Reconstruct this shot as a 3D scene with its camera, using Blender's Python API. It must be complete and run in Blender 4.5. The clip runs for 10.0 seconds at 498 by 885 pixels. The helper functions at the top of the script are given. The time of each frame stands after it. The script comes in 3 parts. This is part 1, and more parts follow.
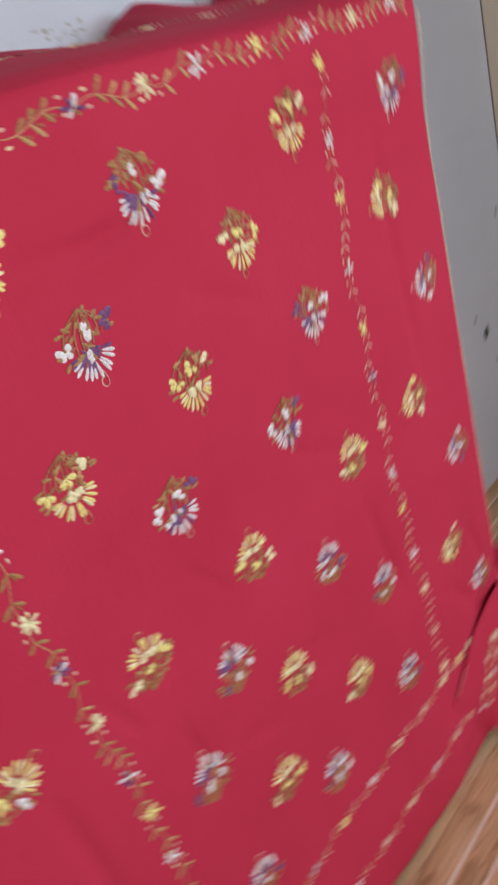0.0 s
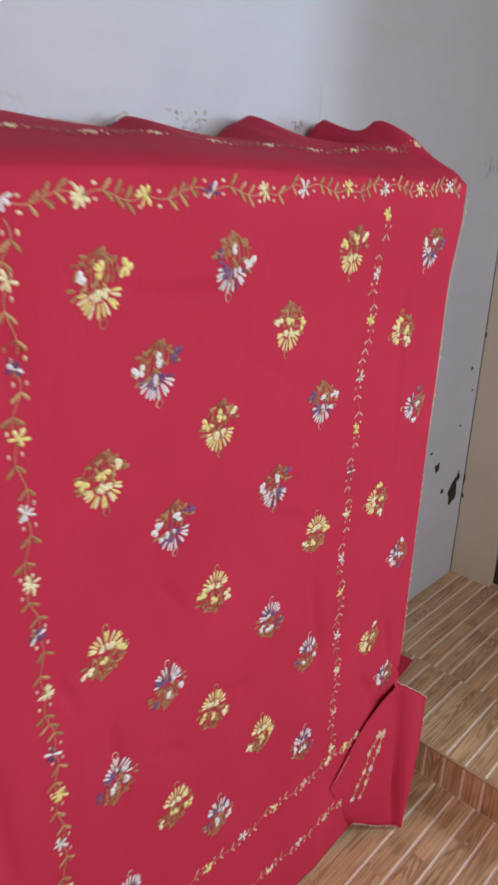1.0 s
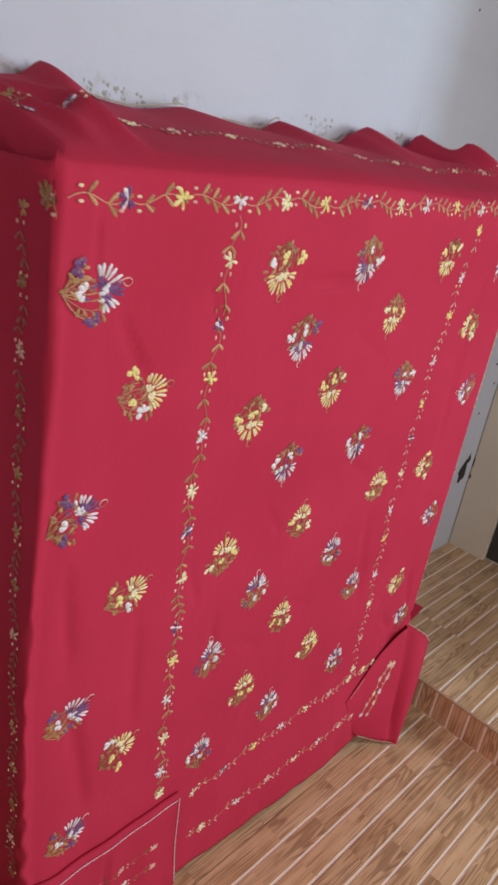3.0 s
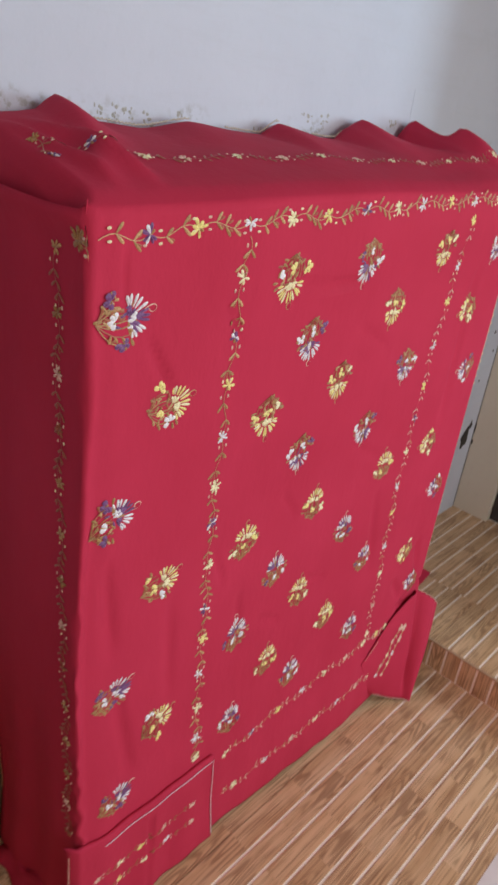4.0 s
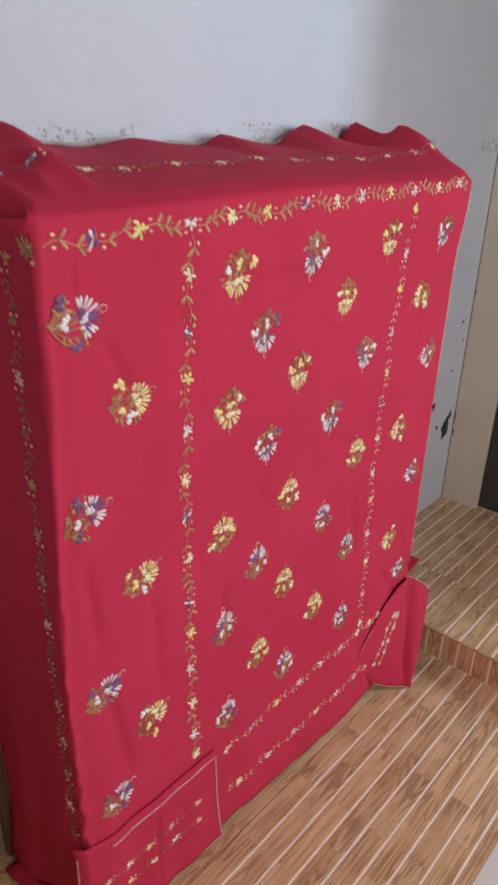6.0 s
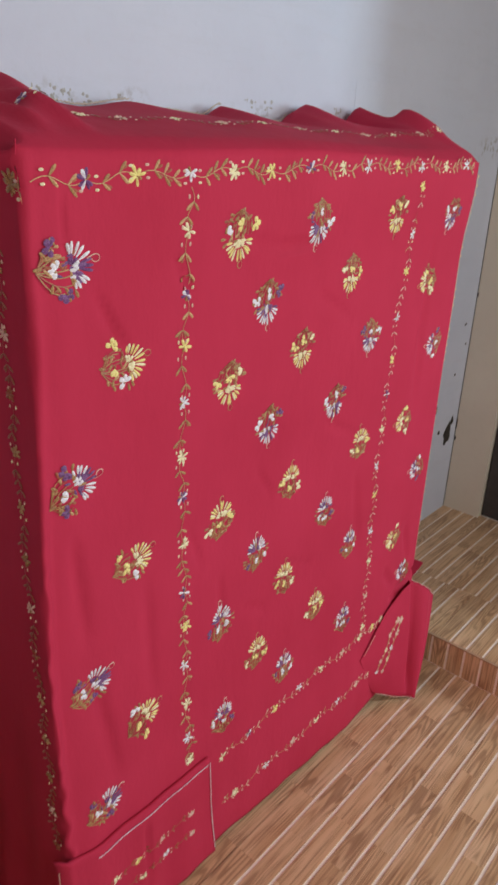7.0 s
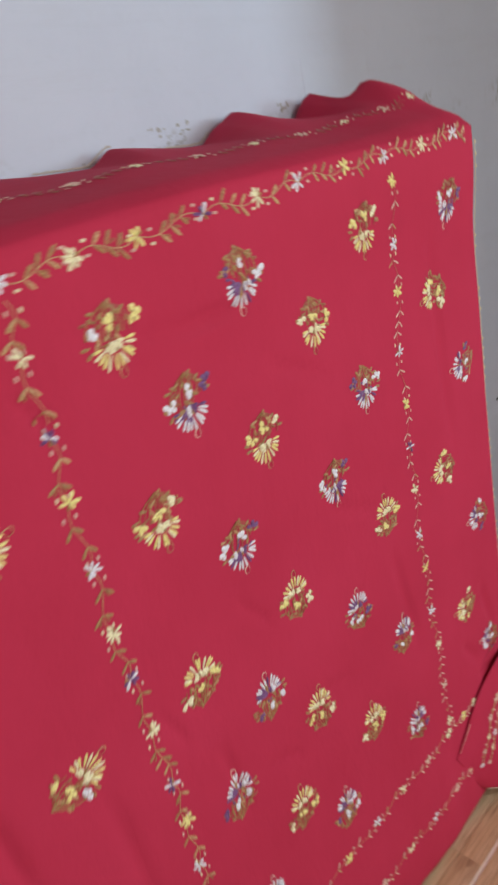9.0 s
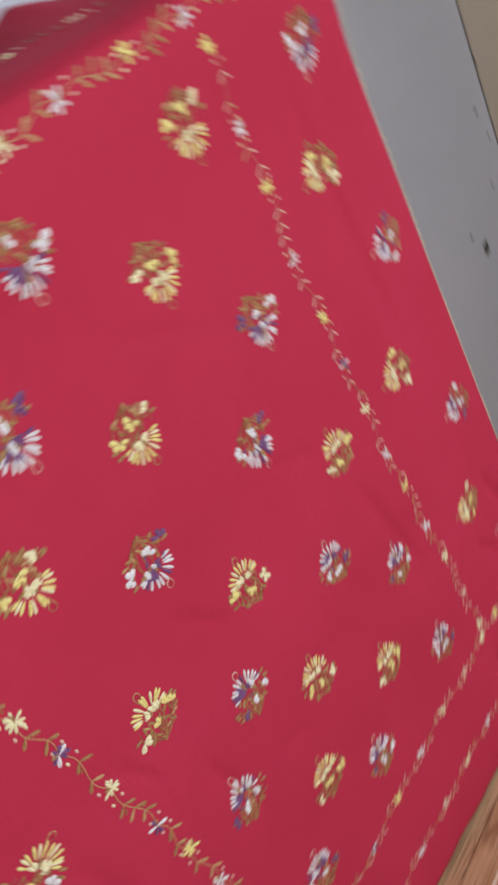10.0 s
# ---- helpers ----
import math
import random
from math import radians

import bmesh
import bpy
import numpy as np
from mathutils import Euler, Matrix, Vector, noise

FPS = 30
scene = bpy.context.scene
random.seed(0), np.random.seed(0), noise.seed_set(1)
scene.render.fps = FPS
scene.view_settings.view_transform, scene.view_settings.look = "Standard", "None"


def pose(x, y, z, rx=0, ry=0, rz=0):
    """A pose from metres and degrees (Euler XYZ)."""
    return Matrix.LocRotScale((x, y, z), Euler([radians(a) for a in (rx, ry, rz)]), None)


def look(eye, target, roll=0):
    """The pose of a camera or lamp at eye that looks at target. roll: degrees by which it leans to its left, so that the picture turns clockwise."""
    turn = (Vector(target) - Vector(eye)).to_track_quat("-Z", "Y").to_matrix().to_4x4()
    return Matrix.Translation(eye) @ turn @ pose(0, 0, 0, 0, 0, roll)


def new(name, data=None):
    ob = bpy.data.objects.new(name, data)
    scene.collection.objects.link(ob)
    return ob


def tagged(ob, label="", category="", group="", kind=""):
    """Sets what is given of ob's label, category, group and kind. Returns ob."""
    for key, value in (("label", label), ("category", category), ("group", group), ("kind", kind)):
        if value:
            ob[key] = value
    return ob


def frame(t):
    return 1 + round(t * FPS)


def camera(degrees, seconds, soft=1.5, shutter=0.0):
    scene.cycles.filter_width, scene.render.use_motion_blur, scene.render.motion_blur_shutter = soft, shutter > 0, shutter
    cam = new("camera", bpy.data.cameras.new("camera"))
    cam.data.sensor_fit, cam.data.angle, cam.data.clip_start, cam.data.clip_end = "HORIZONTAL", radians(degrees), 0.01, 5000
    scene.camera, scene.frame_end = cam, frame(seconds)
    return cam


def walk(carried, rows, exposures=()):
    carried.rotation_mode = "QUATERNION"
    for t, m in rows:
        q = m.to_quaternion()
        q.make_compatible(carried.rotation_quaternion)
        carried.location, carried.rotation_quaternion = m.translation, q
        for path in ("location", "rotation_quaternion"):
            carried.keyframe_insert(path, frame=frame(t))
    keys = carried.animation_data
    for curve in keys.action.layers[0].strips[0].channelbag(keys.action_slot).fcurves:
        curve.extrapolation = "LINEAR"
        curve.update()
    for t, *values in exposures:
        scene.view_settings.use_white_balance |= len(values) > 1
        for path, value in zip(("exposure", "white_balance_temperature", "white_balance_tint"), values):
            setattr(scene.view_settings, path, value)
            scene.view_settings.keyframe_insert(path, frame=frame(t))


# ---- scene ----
cam = camera(40.9, 10.0, soft=2.8, shutter=0.9)
# seconds, eye, target, roll
PATH = [
    (0, (0.17, -0.694, 1.566), (1.296, 0.709, 0.693), -18.7),
    (0.2, (0.127, -0.691, 1.564), (1.265, 0.525, 0.855), -9.6),
    (0.5, (0.043, -0.713, 1.566), (1.444, 0.57, 0.94), -0.3),
    (0.7, (0.020, -0.716, 1.576), (1.250, 0.470, 0.980), 0.9),
    (1, (-0.022, -0.723, 1.611), (1.334, 0.572, 0.915), 1.6),
    (1.5, (-0.111, -0.736, 1.684), (1.206, 0.54, 0.886), 2.0),
    (2, (-0.174, -0.741, 1.688), (1.143, 0.498, 0.835), 3.4),
    (2.5, (-0.278, -0.74, 1.661), (1.075, 0.482, 0.839), 7.0),
    (3, (-0.378, -0.731, 1.662), (0.998, 0.49, 0.877), 9.3),
    (3.2, (-0.4, -0.734, 1.668), (0.994, 0.484, 0.909), 9.4),
    (4.3, (-0.456, -0.753, 1.79), (0.876, 0.411, 0.857), 5.7),
    (4.5, (-0.461, -0.759, 1.809), (0.871, 0.397, 0.865), 5.4),
    (5, (-0.477, -0.756, 1.832), (0.896, 0.393, 0.941), 7.0),
    (5.5, (-0.461, -0.789, 1.79), (0.865, 0.453, 0.953), 2.1),
    (6, (-0.454, -0.841, 1.728), (0.913, 0.36, 0.898), 1.6),
    (6.2, (-0.434, -0.834, 1.698), (0.806, 0.259, 0.961), 2.1),
    (7.3, (-0.431, -0.813, 1.587), (1.0, 0.403, 0.9), 2.1),
    (7.5, (-0.417, -0.813, 1.577), (1.033, 0.418, 0.959), 2.1),
    (8, (-0.307, -0.787, 1.579), (1.093, 0.516, 0.993), -0.3),
    (8.5, (-0.128, -0.776, 1.638), (1.257, 0.517, 0.998), -4.7),
    (8.8, (-0.041, -0.746, 1.640), (1.100, 0.500, 0.992), -9.7),
    (9, (0.029, -0.733, 1.656), (1.212, 0.697, 0.911), -12.9),
    (9.5, (0.204, -0.726, 1.613), (1.345, 0.723, 0.839), -19.8),
    (9.8, (0.291, -0.715, 1.599), (1.211, 0.625, 0.804), -25.9),
    (10, (0.364, -0.721, 1.617), (1.268, 0.755, 0.615), -32.7),
]

EXPOSURES = [(0.0, 0.0), (2.0, 0.0), (4.5, 0.07), (6.0, 0.07), (7.5, -0.06), (8.5, -0.08), (10.0, -0.04)]
walk(cam, [(t, look(eye, target, roll)) for t, eye, target, roll in PATH], EXPOSURES)

# ---- light ----
BACK, LEFT, RIGHT, FRONT, CEIL = 0.375, -2.6, 2.4, -3.2, 2.75
STEP_X, STEP_Z = 1.46, 0.118

world = bpy.data.worlds.new("sky")
scene.world = world
world.use_nodes = True
wn = world.node_tree.nodes
sky = wn.new("ShaderNodeTexSky")
sky.sky_type, sky.sun_disc = "NISHITA", False
sky.sun_elevation, sky.sun_rotation = radians(42), radians(200)
wn["Background"].inputs["Strength"].default_value = 0.12
world.node_tree.links.new(sky.outputs["Color"], wn["Background"].inputs["Color"])


def opening_light(name, place, target, wide, high, watts, colour):
    """An area lamp at an opening in the front wall."""
    lamp = bpy.data.lights.new(name, "AREA")
    lamp.shape, lamp.size, lamp.size_y, lamp.energy, lamp.color = "RECTANGLE", wide, high, watts, colour
    ob = new(name, lamp)
    ob.matrix_world = look(place, target)
    return ob


# added fill, brightens the sheet's front; no window is known here
opening_light("front_fill_lamp", (0.12, FRONT + 0.02, 2.0), (0.12, 0, 1.75), 1.6, 1.15, 43.0, (1.0, 0.95, 0.925))
opening_light("doorway_daylight", (3.615, FRONT + 0.02, 1.95), (2.75, 0, 1.5), 0.28, 1.2, 83, (0.76, 0.90, 1.0))


# ---- materials ----
def material(name, colour, rough=0.6, metal=0.0):
    m = bpy.data.materials.new(name)
    m.use_nodes = True
    b = m.node_tree.nodes["Principled BSDF"]
    b.inputs["Base Color"].default_value = (*colour, 1)
    b.inputs["Roughness"].default_value = rough
    b.inputs["Metallic"].default_value = metal
    return m, m.node_tree, b


def node(tree, kind, **values):
    n = tree.nodes.new(kind)
    for key, value in values.items():
        n.inputs[key.replace("_", " ")].default_value = value
    return n


def ramp(tree, source, stops):
    r = tree.nodes.new("ShaderNodeValToRGB")
    while len(r.color_ramp.elements) < len(stops):
        r.color_ramp.elements.new(0.5)
    for e, (at, colour) in zip(r.color_ramp.elements, stops):
        e.position, e.color = at, (*colour, 1)
    tree.links.new(source, r.inputs[0])
    return r


def mixed(tree, factor, a, b, blend="MIX"):
    """A colour mix; factor, a and b are sockets or values."""
    m = tree.nodes.new("ShaderNodeMix")
    m.data_type, m.blend_type = "RGBA", blend
    for socket, value in ((m.inputs[0], factor), (m.inputs[6], a), (m.inputs[7], b)):
        if isinstance(value, bpy.types.NodeSocket):
            tree.links.new(value, socket)
        elif isinstance(value, tuple):
            socket.default_value = (*value, 1)
        else:
            socket.default_value = value
    return m.outputs[2]


def maths(tree, op, a, b=0.0, c=0.0):
    m = tree.nodes.new("ShaderNodeMath")
    m.operation = op
    for socket, value in zip(m.inputs, (a, b, c)):
        if isinstance(value, bpy.types.NodeSocket):
            tree.links.new(value, socket)
        else:
            socket.default_value = value
    return m.outputs[0]


def coords(tree, scale=(1, 1, 1), rotation=(0, 0, 0)):
    c = tree.nodes.new("ShaderNodeTexCoord")
    mp = tree.nodes.new("ShaderNodeMapping")
    mp.inputs["Scale"].default_value, mp.inputs["Rotation"].default_value = scale, rotation
    tree.links.new(c.outputs["Object"], mp.inputs["Vector"])
    return mp.outputs[0]


def noise_of(tree, vector, scale, detail=4, rough=0.55):
    n = node(tree, "ShaderNodeTexNoise", Scale=scale, Detail=detail, Roughness=rough)
    tree.links.new(vector, n.inputs["Vector"])
    return n.outputs["Fac"]


def bump(tree, shader, height, strength=0.3, distance=0.002):
    b = node(tree, "ShaderNodeBump", Strength=strength, Distance=distance)
    tree.links.new(height, b.inputs["Height"])
    tree.links.new(b.outputs[0], shader.inputs["Normal"])


def cloth_material():
    m, t, b = material("red_cotton", (0.5, 0.02, 0.06), 0.62)
    at = coords(t)
    large = noise_of(t, at, 3.0, 3)
    fine = noise_of(t, at, 260.0, 2)
    base = ramp(t, large, [(0.3, (0.470, 0.0310, 0.069)), (0.7, (0.525, 0.0375, 0.084))])
    t.links.new(mixed(t, maths(t, "MULTIPLY", fine, 0.25), base.outputs[0], (0.535, 0.031, 0.071)), b.inputs["Base Color"])
    b.inputs["Sheen Weight"].default_value, b.inputs["Sheen Roughness"].default_value = 0.02, 0.5
    b.inputs["Sheen Tint"].default_value = (1, 0.22, 0.35, 1)
    b.inputs["Specular IOR Level"].default_value = 0.04
    crumple = noise_of(t, coords(t, (1, 1, 0.5)), 14.0, 5, 0.6)
    weave = maths(t, "ADD", maths(t, "MULTIPLY", crumple, 2.2), maths(t, "MULTIPLY", fine, 0.10))
    bump(t, b, weave, 0.35, 0.004)
    return m


def thread_material(name, dark, light):
    m, t, b = material(name, light, 0.5)
    at = coords(t)
    fine = noise_of(t, at, 420.0, 3)
    r = ramp(t, fine, [(0.32, dark), (0.6, light)])
    t.links.new(r.outputs[0], b.inputs["Base Color"])
    b.inputs["Sheen Weight"].default_value = 0.2
    bump(t, b, fine, 0.5, 0.001)
    return m


def paint_material(name, low, high, stain, mould=False):
    m, t, b = material(name, high, 0.7)
    at = coords(t)
    large = noise_of(t, at, 1.6, 5, 0.6)
    fine = noise_of(t, at, 38.0, 6, 0.65)
    base = ramp(t, large, [(0.3, low), (0.7, high)])
    colour = mixed(t, maths(t, "MAXIMUM", maths(t, "MULTIPLY", maths(t, "SUBTRACT", fine, 0.55), 0.7), 0.0), base.outputs[0], stain)
    if mould:
        # damp spots in a thin band along the back of the cover
        sep = t.nodes.new("ShaderNodeSeparateXYZ")
        t.links.new(coords(t), sep.inputs[0])
        band = maths(t, "SUBTRACT", 1.0, maths(t, "MULTIPLY", maths(t, "ABSOLUTE", maths(t, "SUBTRACT", sep.outputs["Z"], 1.712)), 22.0))
        spots = noise_of(t, at, 46.0, 4, 0.6)
        patches = noise_of(t, at, 5.0, 2)
        amount = maths(t, "MULTIPLY", maths(t, "MAXIMUM", band, 0.0), maths(t, "MAXIMUM", maths(t, "MULTIPLY", maths(t, "SUBTRACT", spots, 0.53), 22.0), 0.0))
        amount = maths(t, "MULTIPLY", amount, maths(t, "MAXIMUM", maths(t, "MULTIPLY", maths(t, "SUBTRACT", patches, 0.40), 5.0), 0.0))
        clamp = t.nodes.new("ShaderNodeClamp")
        t.links.new(amount, clamp.inputs[0])
        colour = mixed(t, maths(t, "MULTIPLY", clamp.outputs[0], 0.6), colour, (0.26, 0.25, 0.21))
        # browner low down beside the cabinet, with dark blotches at the foot
        lowness = maths(t, "MINIMUM", maths(t, "MAXIMUM", maths(t, "MULTIPLY", maths(t, "SUBTRACT", 1.0, sep.outputs["Z"]), 2.0), 0.0), 1.0)
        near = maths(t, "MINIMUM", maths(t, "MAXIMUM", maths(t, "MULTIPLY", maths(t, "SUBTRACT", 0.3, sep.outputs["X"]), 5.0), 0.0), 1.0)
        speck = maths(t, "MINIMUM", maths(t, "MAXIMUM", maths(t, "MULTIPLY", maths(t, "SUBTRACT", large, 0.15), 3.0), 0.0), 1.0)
        colour = mixed(t, maths(t, "MULTIPLY", maths(t, "MULTIPLY", lowness, near), maths(t, "MULTIPLY", speck, 0.9)), colour, (0.25, 0.19, 0.10))
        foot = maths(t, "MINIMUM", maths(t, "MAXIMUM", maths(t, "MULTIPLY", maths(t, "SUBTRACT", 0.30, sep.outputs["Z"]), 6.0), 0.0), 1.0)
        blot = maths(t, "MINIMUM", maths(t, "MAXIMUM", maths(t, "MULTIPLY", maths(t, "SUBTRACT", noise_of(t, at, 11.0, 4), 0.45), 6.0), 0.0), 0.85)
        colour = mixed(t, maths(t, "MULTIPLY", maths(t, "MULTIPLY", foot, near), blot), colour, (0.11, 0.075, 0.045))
        # trowel marks and grey smears, long across the wall
        smear = noise_of(t, coords(t, (1.2, 1, 9)), 2.2, 6, 0.7)
        colour = mixed(t, maths(t, "MAXIMUM", maths(t, "MULTIPLY", maths(t, "SUBTRACT", smear, 0.52), 0.9), 0.0), colour, stain)
    t.links.new(colour, b.inputs["Base Color"])
    bump(t, b, maths(t, "ADD", fine, maths(t, "MULTIPLY", large, 3.0)), 0.25, 0.003)
    return m


def wood_tile_material():
    m, t, b = material("wood_look_tile", (0.35, 0.2, 0.1), 0.42)
    info = t.nodes.new("ShaderNodeObjectInfo")
    c = t.nodes.new("ShaderNodeTexCoord")
    shift = t.nodes.new("ShaderNodeVectorMath")
    shift.operation = "MULTIPLY_ADD"
    away = t.nodes.new("ShaderNodeCombineXYZ")
    for s in away.inputs:
        t.links.new(info.outputs["Random"], s)
    t.links.new(away.outputs[0], shift.inputs[0])
    shift.inputs[1].default_value = (41.0, 17.0, 29.0)
    t.links.new(c.outputs["Object"], shift.inputs[2])
    mp = t.nodes.new("ShaderNodeMapping")
    mp.inputs["Scale"].default_value = (0.42, 5.5, 1.0)
    t.links.new(shift.outputs[0], mp.inputs["Vector"])
    warp = noise_of(t, mp.outputs[0], 5.0, 3)
    # growth rings cut along: long flowing lines that part round a few eyes
    rings = maths(t, "FRACT", maths(t, "MULTIPLY", noise_of(t, mp.outputs[0], 3.2, 1.5, 0.4), 22.0))
    line = maths(t, "SUBTRACT", 1.0, maths(t, "MULTIPLY", maths(t, "ABSOLUTE", maths(t, "SUBTRACT", rings, 0.5)), 3.2))
    line = maths(t, "MAXIMUM", line, 0.0)
    thin = t.nodes.new("ShaderNodeMapping")
    thin.inputs["Scale"].default_value = (0.55, 20.0, 1.0)
    t.links.new(shift.outputs[0], thin.inputs["Vector"])
    fibre = noise_of(t, thin.outputs[0], 9.0, 3, 0.6)
    base = ramp(t, warp, [(0.25, (0.57, 0.350, 0.185)), (0.42, (0.67, 0.445, 0.25)), (0.58, (0.73, 0.505, 0.30)), (0.8, (0.79, 0.575, 0.37))])
    grain = mixed(t, maths(t, "MINIMUM", maths(t, "MAXIMUM", maths(t, "MULTIPLY", maths(t, "SUBTRACT", fibre, 0.47), 4.0), 0.0), 0.75), base.outputs[0], (0.33, 0.175, 0.085))
    tone = maths(t, "MULTIPLY_ADD", info.outputs["Random"], 0.11, 0.93)
    mult = t.nodes.new("ShaderNodeCombineXYZ")
    for s in mult.inputs:
        t.links.new(tone, s)
    # the lines show in patches only
    patch = maths(t, "MAXIMUM", maths(t, "MULTIPLY", maths(t, "SUBTRACT", noise_of(t, shift.outputs[0], 7.0, 2), 0.43), 6.0), 0.0)
    amount = maths(t, "MINIMUM", maths(t, "MULTIPLY", line, patch), 0.55)
    grain = mixed(t, amount, grain, (0.25, 0.125, 0.06))
    t.links.new(mixed(t, 1.0, grain, mult.outputs[0], "MULTIPLY"), b.inputs["Base Color"])
    rough = ramp(t, warp, [(0.3, (0.36, 0.36, 0.36)), (0.7, (0.52, 0.52, 0.52))])
    t.links.new(rough.outputs[0], b.inputs["Roughness"])
    bump(t, b, fibre, 0.15, 0.001)
    return m


def speckled_material(name, low, high, rough, scale):
    m, t, b = material(name, high, rough)
    n = noise_of(t, coords(t), scale, 6, 0.65)
    t.links.new(ramp(t, n, [(0.3, low), (0.7, high)]).outputs[0], b.inputs["Base Color"])
    bump(t, b, n, 0.2, 0.002)
    return m


CLOTH = cloth_material()
OLIVE = thread_material("olive_thread", (0.22, 0.095, 0.03), (0.45, 0.255, 0.085))
BROWN = thread_material("brown_thread", (0.26, 0.045, 0.022), (0.40, 0.11, 0.045))
YELLOW = thread_material("yellow_thread", (0.74, 0.61, 0.16), (0.92, 0.83, 0.33))
CREAM = thread_material("cream_thread", (0.80, 0.71, 0.38), (0.93, 0.88, 0.60))
WHITE = thread_material("white_thread", (0.64, 0.61, 0.68), (0.90, 0.89, 0.92))
PURPLE = thread_material("purple_thread", (0.07, 0.016, 0.09), (0.21, 0.065, 0.23))
PINK = thread_material("pale_pink_thread", (0.60, 0.30, 0.24), (0.85, 0.62, 0.50))
TAN = thread_material("tan_thread", (0.36, 0.17, 0.06), (0.60, 0.38, 0.17))
THREADS = [OLIVE, BROWN, YELLOW, CREAM, WHITE, PURPLE, PINK, TAN]
OL, BR, YE, CR, WH, PU, PK, TA = range(8)
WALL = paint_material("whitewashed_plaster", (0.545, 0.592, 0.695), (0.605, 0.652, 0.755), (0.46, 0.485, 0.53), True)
SIDE = paint_material("cream_paint", (0.65, 0.60, 0.485), (0.73, 0.68, 0.555), (0.52, 0.46, 0.355))
RED_BOUNCE = paint_material("red_bounce_paint", (0.46, 0.115, 0.045), (0.54, 0.145, 0.06), (0.38, 0.10, 0.04))
CEILING = paint_material("ceiling_paint", (0.30, 0.29, 0.28), (0.36, 0.35, 0.34), (0.25, 0.24, 0.23))
WOOD_TILE = wood_tile_material()
GROUT = speckled_material("pale_grout", (0.90, 0.78, 0.66), (0.97, 0.89, 0.79), 0.8, 60)
NOSING = speckled_material("worn_brown_edge", (0.40, 0.26, 0.155), (0.56, 0.39, 0.25), 0.6, 40)
MARBLE = speckled_material("white_floor_tile", (0.70, 0.66, 0.66), (0.82, 0.78, 0.78), 0.35, 6)
DARK = speckled_material("dark_door_paint", (0.035, 0.034, 0.034), (0.06, 0.057, 0.055), 0.5, 20)
HOLE = speckled_material("bare_dark_plaster", (0.010, 0.008, 0.006), (0.05, 0.04, 0.03), 0.9, 90)
GROUND = speckled_material("bare_earth", (0.22, 0.17, 0.12), (0.34, 0.28, 0.21), 0.9, 3)
CRUMBS = speckled_material("fallen_plaster", (0.42, 0.37, 0.30), (0.62, 0.57, 0.49), 0.9, 220)
CARCASS = speckled_material("brown_board", (0.10, 0.055, 0.03), (0.16, 0.09, 0.05), 0.6, 12)


# ---- building helpers ----
def linked(name, bm, materials, parent=None, smooth=False):
    mesh = bpy.data.meshes.new(name)
    bm.normal_update()
    bm.to_mesh(mesh)
    bm.free()
    for m in materials if isinstance(materials, list) else [materials]:
        mesh.materials.append(m)
    if smooth:
        for p in mesh.polygons:
            p.use_smooth = True
    ob = new(name, mesh)
    if parent:
        ob.parent = parent
    return ob


def part(name, bm, materials, parent, label="", smooth=False):
    ob = linked(name, bm, materials, parent, smooth)
    return tagged(ob, label) if label else ob


def box(bm, x0, x1, y0, y1, z0, z1, bevel=0.0):
    made = bmesh.ops.create_cube(bm, size=1)["verts"]
    for v in made:
        v.co = Vector((x0 + (v.co.x + 0.5) * (x1 - x0), y0 + (v.co.y + 0.5) * (y1 - y0), z0 + (v.co.z + 0.5) * (z1 - z0)))
    if bevel:
        edges = list({e for v in made for e in v.link_edges})
        bmesh.ops.bevel(bm, geom=edges, offset=bevel, segments=2, affect="EDGES", profile=0.5)


def boxes(name, spans, mat, bevel=0.0, parent=None):
    bm = bmesh.new()
    for s in spans:
        box(bm, *s, bevel)
    return linked(name, bm, mat, parent)


def smooth01(a, b, v):
    v = min(1.0, max(0.0, (v - a) / (b - a)))
    return v * v * (3 - 2 * v)


# ---- structure ----
def structure(ob, label, category):
    return tagged(ob, label, category, kind="structure")


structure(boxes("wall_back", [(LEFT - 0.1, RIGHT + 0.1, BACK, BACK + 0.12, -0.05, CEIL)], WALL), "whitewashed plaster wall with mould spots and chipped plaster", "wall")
DOOR_Y0, DOOR_Y1, DOOR_Z = -0.66, 0.198, 2.16
wall_right = structure(boxes("wall_right", [
    (RIGHT, RIGHT + 0.12, DOOR_Y1, BACK - 0.003, -0.05, CEIL),
    (RIGHT, RIGHT + 0.12, DOOR_Y0, DOOR_Y1, DOOR_Z, CEIL),
    (RIGHT, RIGHT + 0.12, -1.25, DOOR_Y0, -0.05, CEIL)], SIDE), "cream painted side wall with a doorway", "wall")
# unseen; with the side wall's end it throws the back wall's shadow edge
structure(boxes("wall_return", [(RIGHT + 0.121, 4.6, -1.25, -1.13, -0.05, CEIL)], SIDE), "unseen cream wall that keeps the doorway lamp off the landing", "wall")
# out of view; red so its bounce warms the sheet's left side
structure(boxes("wall_left", [(LEFT - 0.12, LEFT, FRONT, BACK - 0.003, -0.05, CEIL)], RED_BOUNCE), "unseen side wall, coloured to throw red light", "wall")
structure(boxes("wall_far_right", [(4.6, 4.72, FRONT, -1.13, -0.05, CEIL)], SIDE), "cream painted side wall", "wall")
# the first opening only surrounds the added fill lamp
WX0, WX1, WZ0, WZ1, GX0, GX1, GZ = -0.73, 0.97, 1.40, 2.60, 3.395, 3.835, 2.57
